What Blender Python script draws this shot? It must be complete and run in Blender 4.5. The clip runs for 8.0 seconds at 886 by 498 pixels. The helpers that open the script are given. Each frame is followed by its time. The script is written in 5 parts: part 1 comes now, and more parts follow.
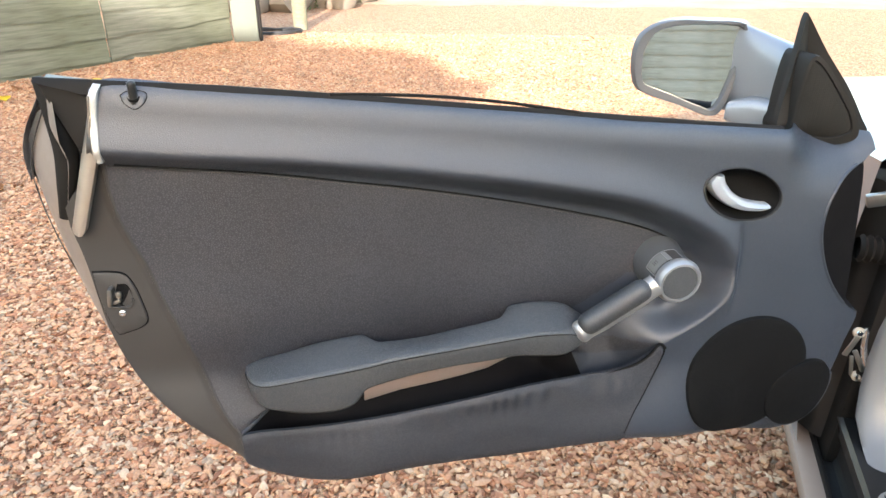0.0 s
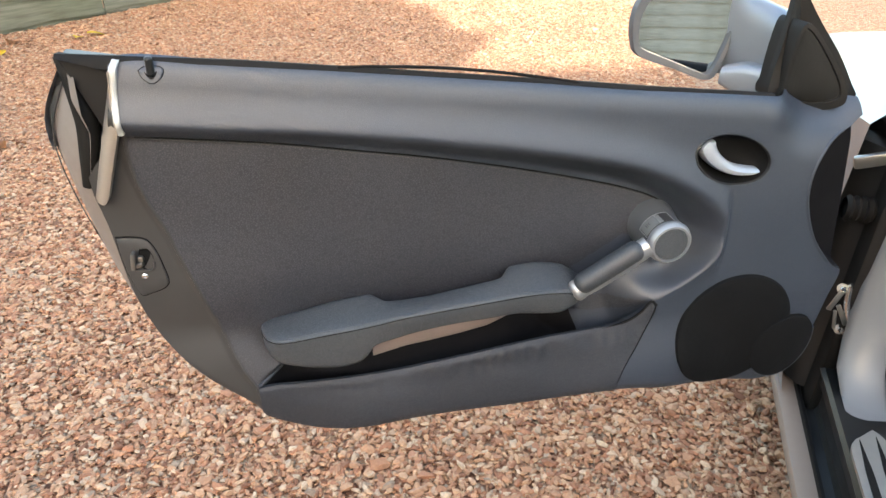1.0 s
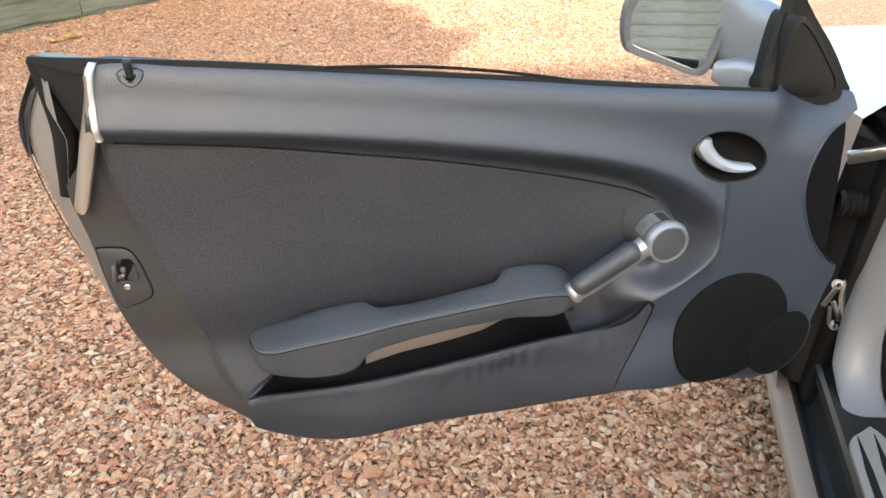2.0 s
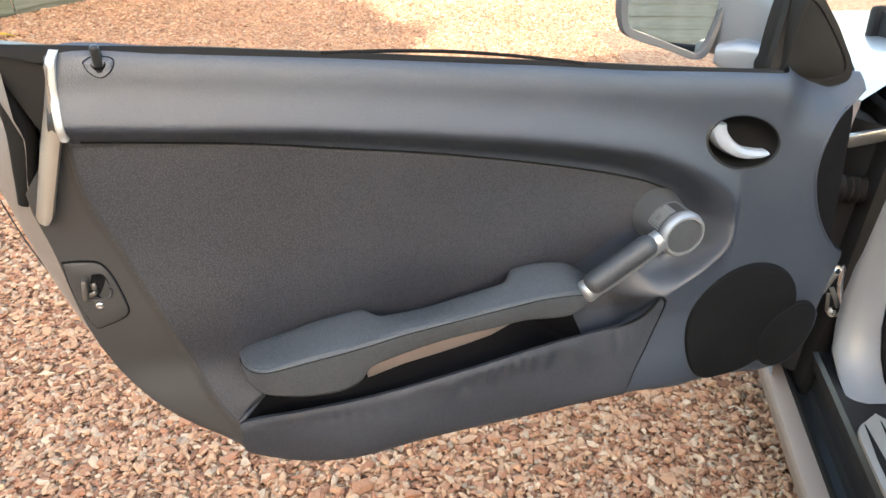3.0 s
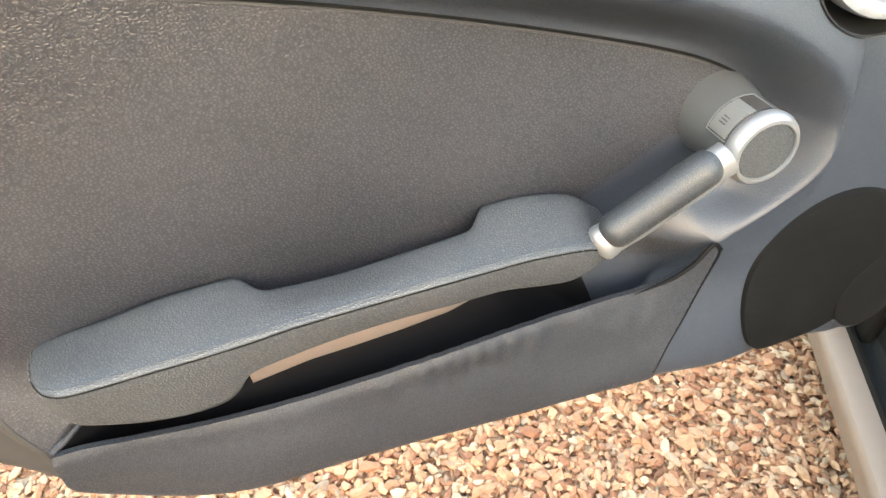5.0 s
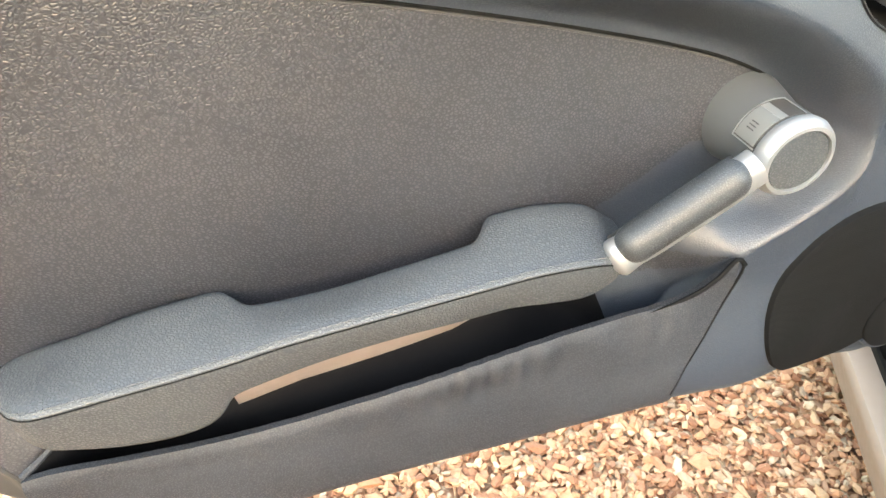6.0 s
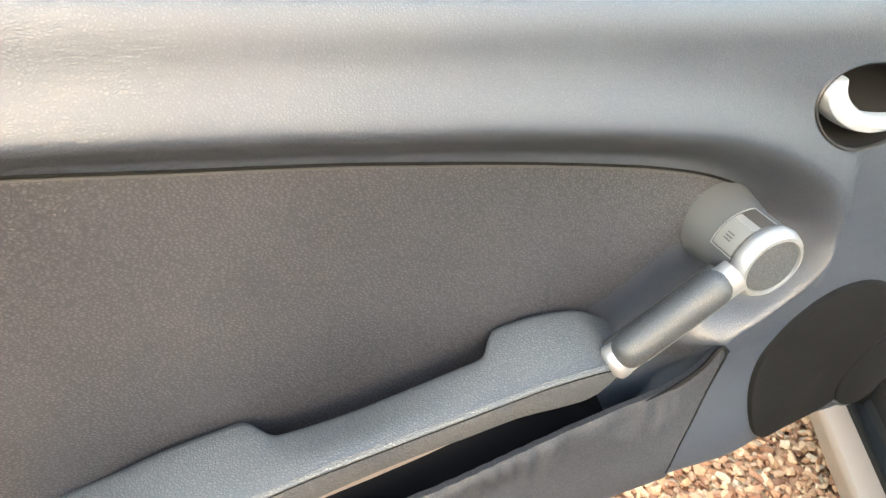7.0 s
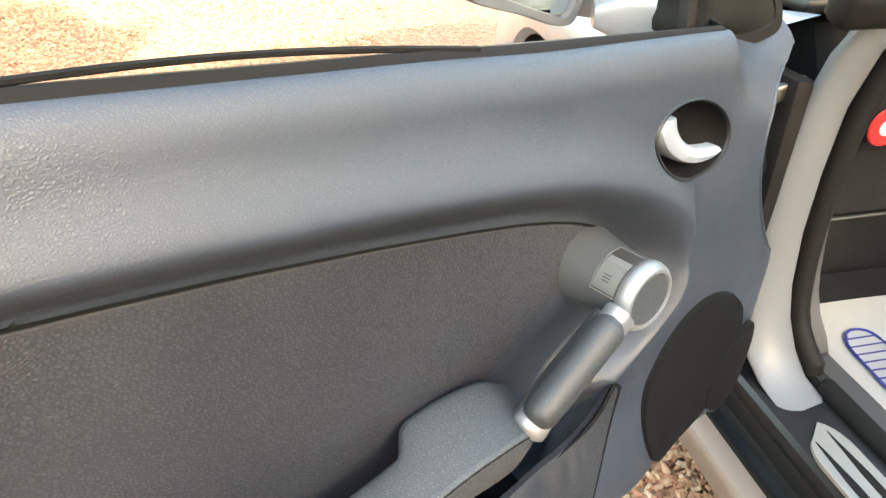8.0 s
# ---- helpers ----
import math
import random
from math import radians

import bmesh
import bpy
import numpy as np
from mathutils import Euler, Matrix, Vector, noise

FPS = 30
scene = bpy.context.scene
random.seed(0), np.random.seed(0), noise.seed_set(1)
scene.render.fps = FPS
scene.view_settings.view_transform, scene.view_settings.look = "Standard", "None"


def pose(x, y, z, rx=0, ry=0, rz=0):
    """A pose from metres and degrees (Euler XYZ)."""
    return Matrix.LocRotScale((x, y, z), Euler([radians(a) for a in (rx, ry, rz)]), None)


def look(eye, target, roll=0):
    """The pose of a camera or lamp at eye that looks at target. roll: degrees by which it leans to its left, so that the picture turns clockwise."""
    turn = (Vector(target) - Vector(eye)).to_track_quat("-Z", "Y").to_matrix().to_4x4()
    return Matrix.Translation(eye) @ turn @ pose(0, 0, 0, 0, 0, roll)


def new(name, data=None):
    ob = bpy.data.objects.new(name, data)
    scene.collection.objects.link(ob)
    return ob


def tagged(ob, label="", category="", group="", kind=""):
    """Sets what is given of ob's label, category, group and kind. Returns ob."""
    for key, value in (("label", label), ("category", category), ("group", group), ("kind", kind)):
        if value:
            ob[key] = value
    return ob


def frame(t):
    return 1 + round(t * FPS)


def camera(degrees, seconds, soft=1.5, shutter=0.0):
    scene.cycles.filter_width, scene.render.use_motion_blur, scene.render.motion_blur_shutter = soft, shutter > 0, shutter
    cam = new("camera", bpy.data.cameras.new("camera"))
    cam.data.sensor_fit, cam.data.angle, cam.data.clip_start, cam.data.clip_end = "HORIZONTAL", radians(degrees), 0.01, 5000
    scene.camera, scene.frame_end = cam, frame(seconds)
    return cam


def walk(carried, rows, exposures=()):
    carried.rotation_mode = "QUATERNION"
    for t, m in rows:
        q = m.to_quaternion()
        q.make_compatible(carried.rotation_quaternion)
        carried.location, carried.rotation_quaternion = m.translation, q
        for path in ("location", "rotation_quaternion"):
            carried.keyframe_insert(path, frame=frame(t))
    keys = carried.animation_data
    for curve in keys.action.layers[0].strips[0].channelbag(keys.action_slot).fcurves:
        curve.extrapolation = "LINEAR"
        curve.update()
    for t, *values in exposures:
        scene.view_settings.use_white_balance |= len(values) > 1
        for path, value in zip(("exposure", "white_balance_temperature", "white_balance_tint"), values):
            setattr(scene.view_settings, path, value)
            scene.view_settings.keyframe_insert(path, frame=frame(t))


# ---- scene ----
cam = camera(67.4, 8.0)
PATH = [
    (0, (0.0, 0.01, 1.183), (0.005, 1.803, 0.296), 0.7),
    (0.5, (-0.002, -0.026, 1.211), (0.003, 1.703, 0.206), 0.7),
    (1, (-0.006, -0.025, 1.221), (0.002, 1.698, 0.206), 0.5),
    (2.5, (-0.04, 0.027, 1.203), (0.076, 1.745, 0.185), 0.4),
    (3, (-0.081, 0.07, 1.182), (0.106, 1.777, 0.156), 0.5),
    (3.5, (-0.065, 0.149, 1.143), (0.125, 1.799, 0.029), 0.4),
    (4, (-0.027, 0.241, 1.113), (0.155, 1.755, -0.181), 0.3),
    (4.5, (-0.002, 0.329, 1.063), (0.185, 1.843, -0.232), 0.4),
    (6, (0.019, 0.418, 1.005), (0.179, 1.943, -0.279), 0.5),
    (6.5, (0.023, 0.431, 1.041), (0.163, 1.948, -0.257), 0.2),
    (7, (-0.012, 0.443, 1.087), (0.257, 2.001, -0.139), -0.1),
    (7.5, (-0.025, 0.482, 1.076), (0.588, 2.073, 0.03), 0.1),
    (8, (-0.049, 0.492, 1.078), (0.757, 1.988, 0.024), -0.2),
]
EXPOSURES = [(0.0, 2.95, 6500, 14), (1.0, 2.70, 6500, 14), (3.0, 2.90, 6600, 14), (3.5, 3.22, 6800, 13), (4.0, 3.50, 7000, 12), (4.5, 3.66, 7200, 12), (6.0, 4.03, 7400, 11), (7.0, 4.04, 7400, 11), (8.0, 3.60, 7200, 11)]
walk(cam, [(t, look(eye, target, roll)) for t, eye, target, roll in PATH], EXPOSURES)

# ---- world, sun ----
SUN_EL, SUN_AZ = 18.0, 184.0
world = bpy.data.worlds.new("sky")
scene.world = world
world.use_nodes = True
wn = world.node_tree
sky = wn.nodes.new("ShaderNodeTexSky")
sky.sky_type, sky.sun_disc = "NISHITA", False
sky.sun_elevation, sky.sun_rotation = radians(SUN_EL), radians(SUN_AZ)
sky.air_density, sky.dust_density, sky.ozone_density = 1.5, 2.5, 1.0
wn.links.new(sky.outputs[0], wn.nodes["Background"].inputs["Color"])
wn.nodes["Background"].inputs["Strength"].default_value = 0.15
sun = new("sun", bpy.data.lights.new("sun", "SUN"))
sun.data.energy, sun.data.angle, sun.data.color = 2.2, radians(0.6), (1.0, 0.945, 0.86)
_sd = Vector((math.sin(radians(SUN_AZ)) * math.cos(radians(SUN_EL)), math.cos(radians(SUN_AZ)) * math.cos(radians(SUN_EL)), math.sin(radians(SUN_EL))))
sun.matrix_world = look(tuple(_sd * 30), (0, 0, 0))


# ---- materials ----
def mat(name, color, rough=0.5, metal=0.0, spec=0.5, coat=0.0):
    m = bpy.data.materials.new(name)
    m.use_nodes = True
    b = m.node_tree.nodes["Principled BSDF"]
    b.inputs["Base Color"].default_value = (*color, 1)
    b.inputs["Roughness"].default_value = rough
    b.inputs["Metallic"].default_value = metal
    b.inputs["Specular IOR Level"].default_value = spec
    b.inputs["Coat Weight"].default_value = coat
    b.inputs["Coat Roughness"].default_value = 0.05
    return m


def node(m, kind, **inputs):
    n = m.node_tree.nodes.new(kind)
    for k, v in inputs.items():
        n.inputs[k.replace("_", " ")].default_value = v
    return n


def link(m, a, b):
    m.node_tree.links.new(a, b)


def bsdf(m):
    return m.node_tree.nodes["Principled BSDF"]


def coords(m):
    return m.node_tree.nodes.new("ShaderNodeTexCoord").outputs["Object"]


def bump(m, height, strength, distance, prev=None):
    n = node(m, "ShaderNodeBump", Strength=strength, Distance=distance)
    link(m, height, n.inputs["Height"])
    if prev:
        link(m, prev, n.inputs["Normal"])
    link(m, n.outputs[0], bsdf(m).inputs["Normal"])
    return n.outputs[0]


def ramp(m, fac, stops):
    n = m.node_tree.nodes.new("ShaderNodeValToRGB")
    e = n.color_ramp.elements
    while len(e) < len(stops):
        e.new(0.5)
    for el, (p, c) in zip(e, stops):
        el.position, el.color = p, (*c, 1)
    link(m, fac, n.inputs[0])
    return n.outputs[0]


def mapped(m, fac, lo, hi, a=0.0, b=1.0):
    n = m.node_tree.nodes.new("ShaderNodeMapRange")
    for k, v in zip(("From Min", "From Max", "To Min", "To Max"), (a, b, lo, hi)):
        n.inputs[k].default_value = v
    link(m, fac, n.inputs["Value"])
    return n.outputs[0]


def leather(name, color, rough, grain=470.0, depth=0.35, spec=0.8, valley=0.60):
    """Grained soft vinyl: shallow pebbles under 2 mm with finer wrinkles, faint dust and rub marks."""
    m = mat(name, color, rough, spec=spec)
    c = coords(m)
    mp = m.node_tree.nodes.new("ShaderNodeMapping")
    mp.inputs["Scale"].default_value = (0.82, 1.0, 1.12)
    mp.inputs["Rotation"].default_value = (0.0, 0.35, 0.0)
    link(m, c, mp.inputs[0])
    warp = node(m, "ShaderNodeTexNoise", Scale=grain * 0.35, Detail=2.0)
    link(m, mp.outputs[0], warp.inputs["Vector"])
    wv = m.node_tree.nodes.new("ShaderNodeVectorMath")
    wv.operation = "MULTIPLY_ADD"
    wv.inputs[1].default_value = (0.002, 0.002, 0.002)
    link(m, warp.outputs["Color"], wv.inputs[0])
    link(m, mp.outputs[0], wv.inputs[2])
    v = node(m, "ShaderNodeTexVoronoi", Scale=grain, Randomness=1.0)
    v.feature = "DISTANCE_TO_EDGE"
    link(m, wv.outputs[0], v.inputs["Vector"])
    fine = node(m, "ShaderNodeTexNoise", Scale=grain * 2.4, Detail=2.0, Roughness=0.5)
    link(m, wv.outputs[0], fine.inputs["Vector"])
    ad = m.node_tree.nodes.new("ShaderNodeMath")
    ad.operation = "ADD"
    pebble = m.node_tree.nodes.new("ShaderNodeMapRange")
    pebble.interpolation_type = "SMOOTHSTEP"
    pebble.inputs["From Max"].default_value = 0.38
    link(m, v.outputs["Distance"], pebble.inputs["Value"])
    link(m, pebble.outputs[0], ad.inputs[0])
    link(m, mapped(m, fine.outputs[0], 0.0, 0.30), ad.inputs[1])
    bump(m, ad.outputs[0], depth, 0.0009)
    big = node(m, "ShaderNodeTexNoise", Scale=7.0, Detail=5.0, Roughness=0.65)
    link(m, c, big.inputs["Vector"])
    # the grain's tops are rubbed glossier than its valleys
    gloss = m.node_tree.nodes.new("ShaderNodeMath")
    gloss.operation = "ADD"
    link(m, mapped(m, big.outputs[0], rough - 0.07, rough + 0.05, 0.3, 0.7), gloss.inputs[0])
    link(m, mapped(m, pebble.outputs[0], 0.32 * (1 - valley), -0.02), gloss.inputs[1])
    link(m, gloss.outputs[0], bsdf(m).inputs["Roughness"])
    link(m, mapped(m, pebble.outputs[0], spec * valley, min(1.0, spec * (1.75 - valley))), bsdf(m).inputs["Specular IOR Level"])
    dust = ramp(m, big.outputs[0], [(0.3, color), (0.75, tuple(x * 1.25 + 0.001 for x in color))])
    link(m, dust, bsdf(m).inputs["Base Color"])
    return m


def brushed(name, color, rough, metal=1.0, scale=60.0):
    m = mat(name, color, rough, metal)
    n = node(m, "ShaderNodeTexNoise", Scale=scale, Detail=4.0)
    link(m, coords(m), n.inputs["Vector"])
    link(m, mapped(m, n.outputs[0], rough - 0.06, rough + 0.08, 0.3, 0.7), bsdf(m).inputs["Roughness"])
    return m


def plastic(name, color, rough, grain=900.0, depth=0.15):
    m = mat(name, color, rough)
    n = node(m, "ShaderNodeTexNoise", Scale=grain, Detail=2.0)
    c = coords(m)
    link(m, c, n.inputs["Vector"])
    bump(m, n.outputs[0], depth, 0.0004)
    b = node(m, "ShaderNodeTexNoise", Scale=14.0, Detail=4.0)
    link(m, c, b.inputs["Vector"])
    link(m, mapped(m, b.outputs[0], rough - 0.06, rough + 0.08, 0.3, 0.7), bsdf(m).inputs["Roughness"])
    return m


def paint(name, color, rough=0.28, metal=0.55):
    """Metallic car paint under clear coat, with fine flake."""
    m = mat(name, color, rough, metal, coat=0.35)
    f = node(m, "ShaderNodeTexVoronoi", Scale=1800.0)
    link(m, coords(m), f.inputs["Vector"])
    link(m, ramp(m, f.outputs["Distance"], [(0.0, tuple(x * 0.9 for x in color)), (1.0, tuple(min(1, x * 1.08) for x in color))]), bsdf(m).inputs["Base Color"])
    return m


def mesh_cloth(name, color, rough, scale):
    m = mat(name, color, rough, spec=0.16)
    c = coords(m)
    v = node(m, "ShaderNodeTexVoronoi", Scale=scale, Randomness=0.0)
    link(m, c, v.inputs["Vector"])
    bump(m, v.outputs["Distance"], 0.6, 0.0008)
    n = node(m, "ShaderNodeTexNoise", Scale=20.0, Detail=4.0)
    link(m, c, n.inputs["Vector"])
    link(m, ramp(m, n.outputs[0], [(0.3, color), (0.75, tuple(x * 1.5 for x in color))]), bsdf(m).inputs["Base Color"])
    return m


BLACK = (0.0245, 0.0315, 0.044)
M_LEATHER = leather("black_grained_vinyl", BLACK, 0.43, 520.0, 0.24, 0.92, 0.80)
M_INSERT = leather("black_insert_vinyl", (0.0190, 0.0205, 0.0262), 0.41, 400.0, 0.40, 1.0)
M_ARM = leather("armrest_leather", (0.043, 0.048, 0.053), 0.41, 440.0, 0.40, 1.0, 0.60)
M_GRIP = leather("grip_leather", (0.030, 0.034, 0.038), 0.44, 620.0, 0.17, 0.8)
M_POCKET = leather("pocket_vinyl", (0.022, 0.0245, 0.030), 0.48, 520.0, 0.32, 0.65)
M_ENDCAP = plastic("charcoal_plastic", (0.040, 0.038, 0.036), 0.5)
M_BLACKPL = plastic("black_plastic", (0.012, 0.012, 0.012), 0.38)
M_RUBBER = plastic("black_rubber", (0.011, 0.010, 0.009), 0.65, 500.0)
bsdf(M_RUBBER).inputs["Specular IOR Level"].default_value = 0.15
M_DARK = plastic("dark_void_plastic", (0.006, 0.006, 0.006), 0.7)
bsdf(M_DARK).inputs["Specular IOR Level"].default_value = 0.12
M_SPEAKER = mesh_cloth("speaker_mesh", (0.0030, 0.0033, 0.0036), 0.8, 480.0)
bsdf(M_SPEAKER).inputs["Specular IOR Level"].default_value = 0.16
M_TWEETER = mesh_cloth("tweeter_mesh", (0.012, 0.012, 0.011), 0.7, 420.0)
M_SATIN = brushed("satin_silver", (0.62, 0.63, 0.63), 0.33)
M_INLAY = brushed("bright_aluminium", (0.47, 0.39, 0.345), 0.42, 0.65)
M_CHROME = brushed("satin_chrome", (0.78, 0.79, 0.8), 0.2)
M_LEVER = brushed("satin_painted_silver", (0.41, 0.45, 0.49), 0.42, 0.5)
# the brown paints the gravel's reflection on silver, with some dust
M_SKIRT = brushed("dusty_gravel_tinted_paint", (0.24, 0.18, 0.14), 0.65, 0.0)
# reflected gravel is mixed into this silver as a brown base colour
M_SHUT = brushed("gravel_tinted_shut_face_paint", (0.24, 0.205, 0.18), 0.42, 0.25)
M_STEEL = brushed("zinc_steel", (0.30, 0.295, 0.28), 0.4)
M_SILVER = paint("silver_car_paint", (0.26, 0.275, 0.295), 0.40, 0.5)
M_GREYTRIM = plastic("grey_trim", (0.055, 0.055, 0.056), 0.5)
M_BARREL = plastic("grey_satin_plastic", (0.066, 0.072, 0.078), 0.42)
M_STRIP = brushed("pale_satin_metal", (0.58, 0.55, 0.50), 0.48, 0.55)
M_BEZEL = plastic("mid_grey_mirror_trim", (0.085, 0.09, 0.097), 0.38)
M_SAIL = plastic("charcoal_corner_plastic", (0.012, 0.0115, 0.0105), 0.56)
bsdf(M_SAIL).inputs["Specular IOR Level"].default_value = 0.25
M_KNOB = brushed("satin_painted_silver_trim", (0.34, 0.35, 0.355), 0.38, 0.6)
M_JAMB = plastic("silver_jamb_paint", (0.142, 0.149, 0.155), 0.40, 600.0, 0.02)
M_PLATE = brushed("brushed_aluminium", (0.34, 0.325, 0.295), 0.48, 0.6)
M_RAIL = brushed("dull_aluminium", (0.50, 0.44, 0.38), 0.42, 0.9)
M_STITCH = mat("grey_thread", (0.085, 0.09, 0.10), 0.7)
M_SWITCH = plastic("grey_switch", (0.15, 0.157, 0.157), 0.38)
M_TYRE = plastic("tyre_rubber", (0.012, 0.012, 0.012), 0.75, 200.0)
M_MIRROR = mat("mirror_glass", (0.86, 0.88, 0.87), 0.02, 1.0)
M_MARK = mat("printed_mark", (0.03, 0.03, 0.03), 0.6)
M_PAPER = mat("white_paper", (0.75, 0.74, 0.70), 0.85)
M_INK = mat("blue_ink", (0.04, 0.05, 0.28), 0.7)
M_RED = mat("red_label", (0.65, 0.02, 0.02), 0.5)
M_CARPET = plastic("black_carpet", (0.008, 0.008, 0.008), 0.95, 260.0, 0.8)
M_GLASS = mat("window_glass", (0.6, 0.65, 0.62), 0.02)
bsdf(M_GLASS).inputs["Transmission Weight"].default_value = 1.0
bsdf(M_GLASS).inputs["IOR"].default_value = 1.45


def tint(stops, loose):
    """Trodden ground is a little duller than the loose stones."""
    k = 0.80 if loose else 0.70
    return [(p, tuple(x * k for x in c)) for p, c in stops]


def gravel_mat(name, island):
    """Mixed pink, tan, cream and grey chippings."""
    m = mat(name, (0.3, 0.2, 0.15), 0.85, spec=0.25)
    c = coords(m)
    if island:
        fac = m.node_tree.nodes.new("ShaderNodeNewGeometry").outputs["Random Per Island"]
    else:
        v = node(m, "ShaderNodeTexVoronoi", Scale=62.0)
        link(m, c, v.inputs["Vector"])
        sep = m.node_tree.nodes.new("ShaderNodeSeparateColor")
        link(m, v.outputs["Color"], sep.inputs[0])
        fac = sep.outputs[0]
        d = node(m, "ShaderNodeTexVoronoi", Scale=62.0)
        d.feature = "DISTANCE_TO_EDGE"
        link(m, c, d.inputs["Vector"])
        bump(m, mapped(m, d.outputs["Distance"], 0, 1, 0, 0.4), 0.9, 0.012)
    col = ramp(m, fac, tint([(0.0, (0.27, 0.130, 0.078)), (0.18, (0.49, 0.235, 0.135)), (0.38, (0.61, 0.340, 0.195)), (0.58, (0.69, 0.45, 0.275)), (0.76, (0.47, 0.245, 0.145)), (0.9, (0.76, 0.57, 0.39)), (1.0, (0.38, 0.27, 0.19))], island))
    n = node(m, "ShaderNodeTexNoise", Scale=160.0, Detail=4.0)
    link(m, c, n.inputs["Vector"])
    mx = m.node_tree.nodes.new("ShaderNodeMix")
    mx.data_type, mx.blend_type = "RGBA", "MULTIPLY"
    mx.inputs["Factor"].default_value = 1.0
    link(m, col, mx.inputs["A"])
    link(m, ramp(m, n.outputs[0], [(0.3, (0.84, 0.80, 0.76)), (0.7, (1.08, 1.03, 0.98))]), mx.inputs["B"])
    link(m, mx.outputs["Result"], bsdf(m).inputs["Base Color"])
    return m


M_STONES = gravel_mat("gravel_stones", True)
M_GROUND = gravel_mat("gravel_ground", False)
M_FAR_STRIP = plastic("dull_tan_ground", (0.27, 0.19, 0.125), 0.95, 60.0, 0.5)
_n = node(M_FAR_STRIP, "ShaderNodeTexNoise", Scale=1.6, Detail=6.0, Roughness=0.6)
link(M_FAR_STRIP, coords(M_FAR_STRIP), _n.inputs["Vector"])
link(M_FAR_STRIP, ramp(M_FAR_STRIP, _n.outputs[0], [(0.3, (0.21, 0.145, 0.095)), (0.7, (0.33, 0.245, 0.17))]), bsdf(M_FAR_STRIP).inputs["Base Color"])
# near-black for recesses; in the pocket it paints the vinyl's shade
M_RECESS_DARK = plastic("black_recess_tone", (0.0055, 0.0055, 0.0065), 0.8, 500.0)
bsdf(M_RECESS_DARK).inputs["Specular IOR Level"].default_value = 0.1


def wood_mat(name, a, b, stain=(0.75, 0.8, 0.68)):
    """Weathered sawn boards, grey-green with grain along x."""
    m = mat(name, a, 0.85, spec=0.2)
    c = coords(m)
    mp = m.node_tree.nodes.new("ShaderNodeMapping")
    mp.inputs["Scale"].default_value = (1.2, 18.0, 18.0)
    link(m, c, mp.inputs[0])
    n = node(m, "ShaderNodeTexNoise", Scale=3.0, Detail=6.0, Distortion=0.6)
    link(m, mp.outputs[0], n.inputs["Vector"])
    st = node(m, "ShaderNodeTexNoise", Scale=1.3, Detail=5.0)
    link(m, c, st.inputs["Vector"])
    g = ramp(m, n.outputs[0], [(0.3, a), (0.7, b)])
    mx = m.node_tree.nodes.new("ShaderNodeMix")
    mx.data_type, mx.blend_type = "RGBA", "MULTIPLY"
    mx.inputs["Factor"].default_value = 1.0
    link(m, g, mx.inputs["A"])
    link(m, ramp(m, st.outputs[0], [(0.35, stain), (0.65, (1.05, 1.05, 1.05))]), mx.inputs["B"])
    link(m, mx.outputs["Result"], bsdf(m).inputs["Base Color"])
    bump(m, n.outputs[0], 0.5, 0.004)
    return m


M_BOARD = wood_mat("weathered_board", (0.125, 0.122, 0.092), (0.20, 0.197, 0.155))
M_BARN = wood_mat("barn_board", (0.25, 0.228, 0.190), (0.36, 0.337, 0.295), (0.75, 0.73, 0.68))
M_POLE = wood_mat("timber_pole", (0.17, 0.155, 0.11), (0.23, 0.21, 0.16))
M_PALE = plastic("pale_painted_steel", (0.13, 0.145, 0.12), 0.6, 40.0)
M_ROCK = plastic("rockery_stone", (0.16, 0.13, 0.10), 0.9, 20.0, 0.6)
M_LEAF = plastic("shrub_leaf", (0.07, 0.085, 0.03), 0.7, 30.0)
M_YLEAF = plastic("yellow_leaf", (0.75, 0.52, 0.03), 0.7, 30.0)
M_BLEAF = plastic("brown_leaf", (0.32, 0.13, 0.04), 0.7, 30.0)
M_HOSE = plastic("black_hose", (0.015, 0.015, 0.016), 0.5)


# ---- mesh helpers ----
def obj(name, verts, faces, material, parent=None, label="", smooth=True):
    me = bpy.data.meshes.new(name)
    me.from_pydata([tuple(v) for v in verts], [], faces)
    me.materials.append(material)
    if smooth:
        me.shade_smooth()
    ob = new(name, me)
    if parent:
        ob.parent = parent
    if label:
        ob["label"] = label
    return ob


def part(name, bm, material, parent=None, label="", smooth=True):
    bmesh.ops.recalc_face_normals(bm, faces=bm.faces)
    me = bpy.data.meshes.new(name)
    bm.to_mesh(me)
    bm.free()
    me.materials.append(material)
    if smooth:
        me.shade_smooth()
        me.set_sharp_from_angle(angle=radians(42))
    ob = new(name, me)
    if parent:
        ob.parent = parent
    if label:
        ob["label"] = label
    return ob


def rings(sections, closed=True, caps=True):
    """A bmesh lofted through equal-length rings of points."""
    bm = bmesh.new()
    rows = [[bm.verts.new(p) for p in s] for s in sections]
    n = len(rows[0])
    for a, b in zip(rows, rows[1:]):
        for i in range(n if closed else n - 1):
            j = (i + 1) % n
            bm.faces.new((a[i], a[j], b[j], b[i]))
    if caps and closed:
        bm.faces.new(rows[0])
        bm.faces.new(rows[-1][::-1])
    return bm


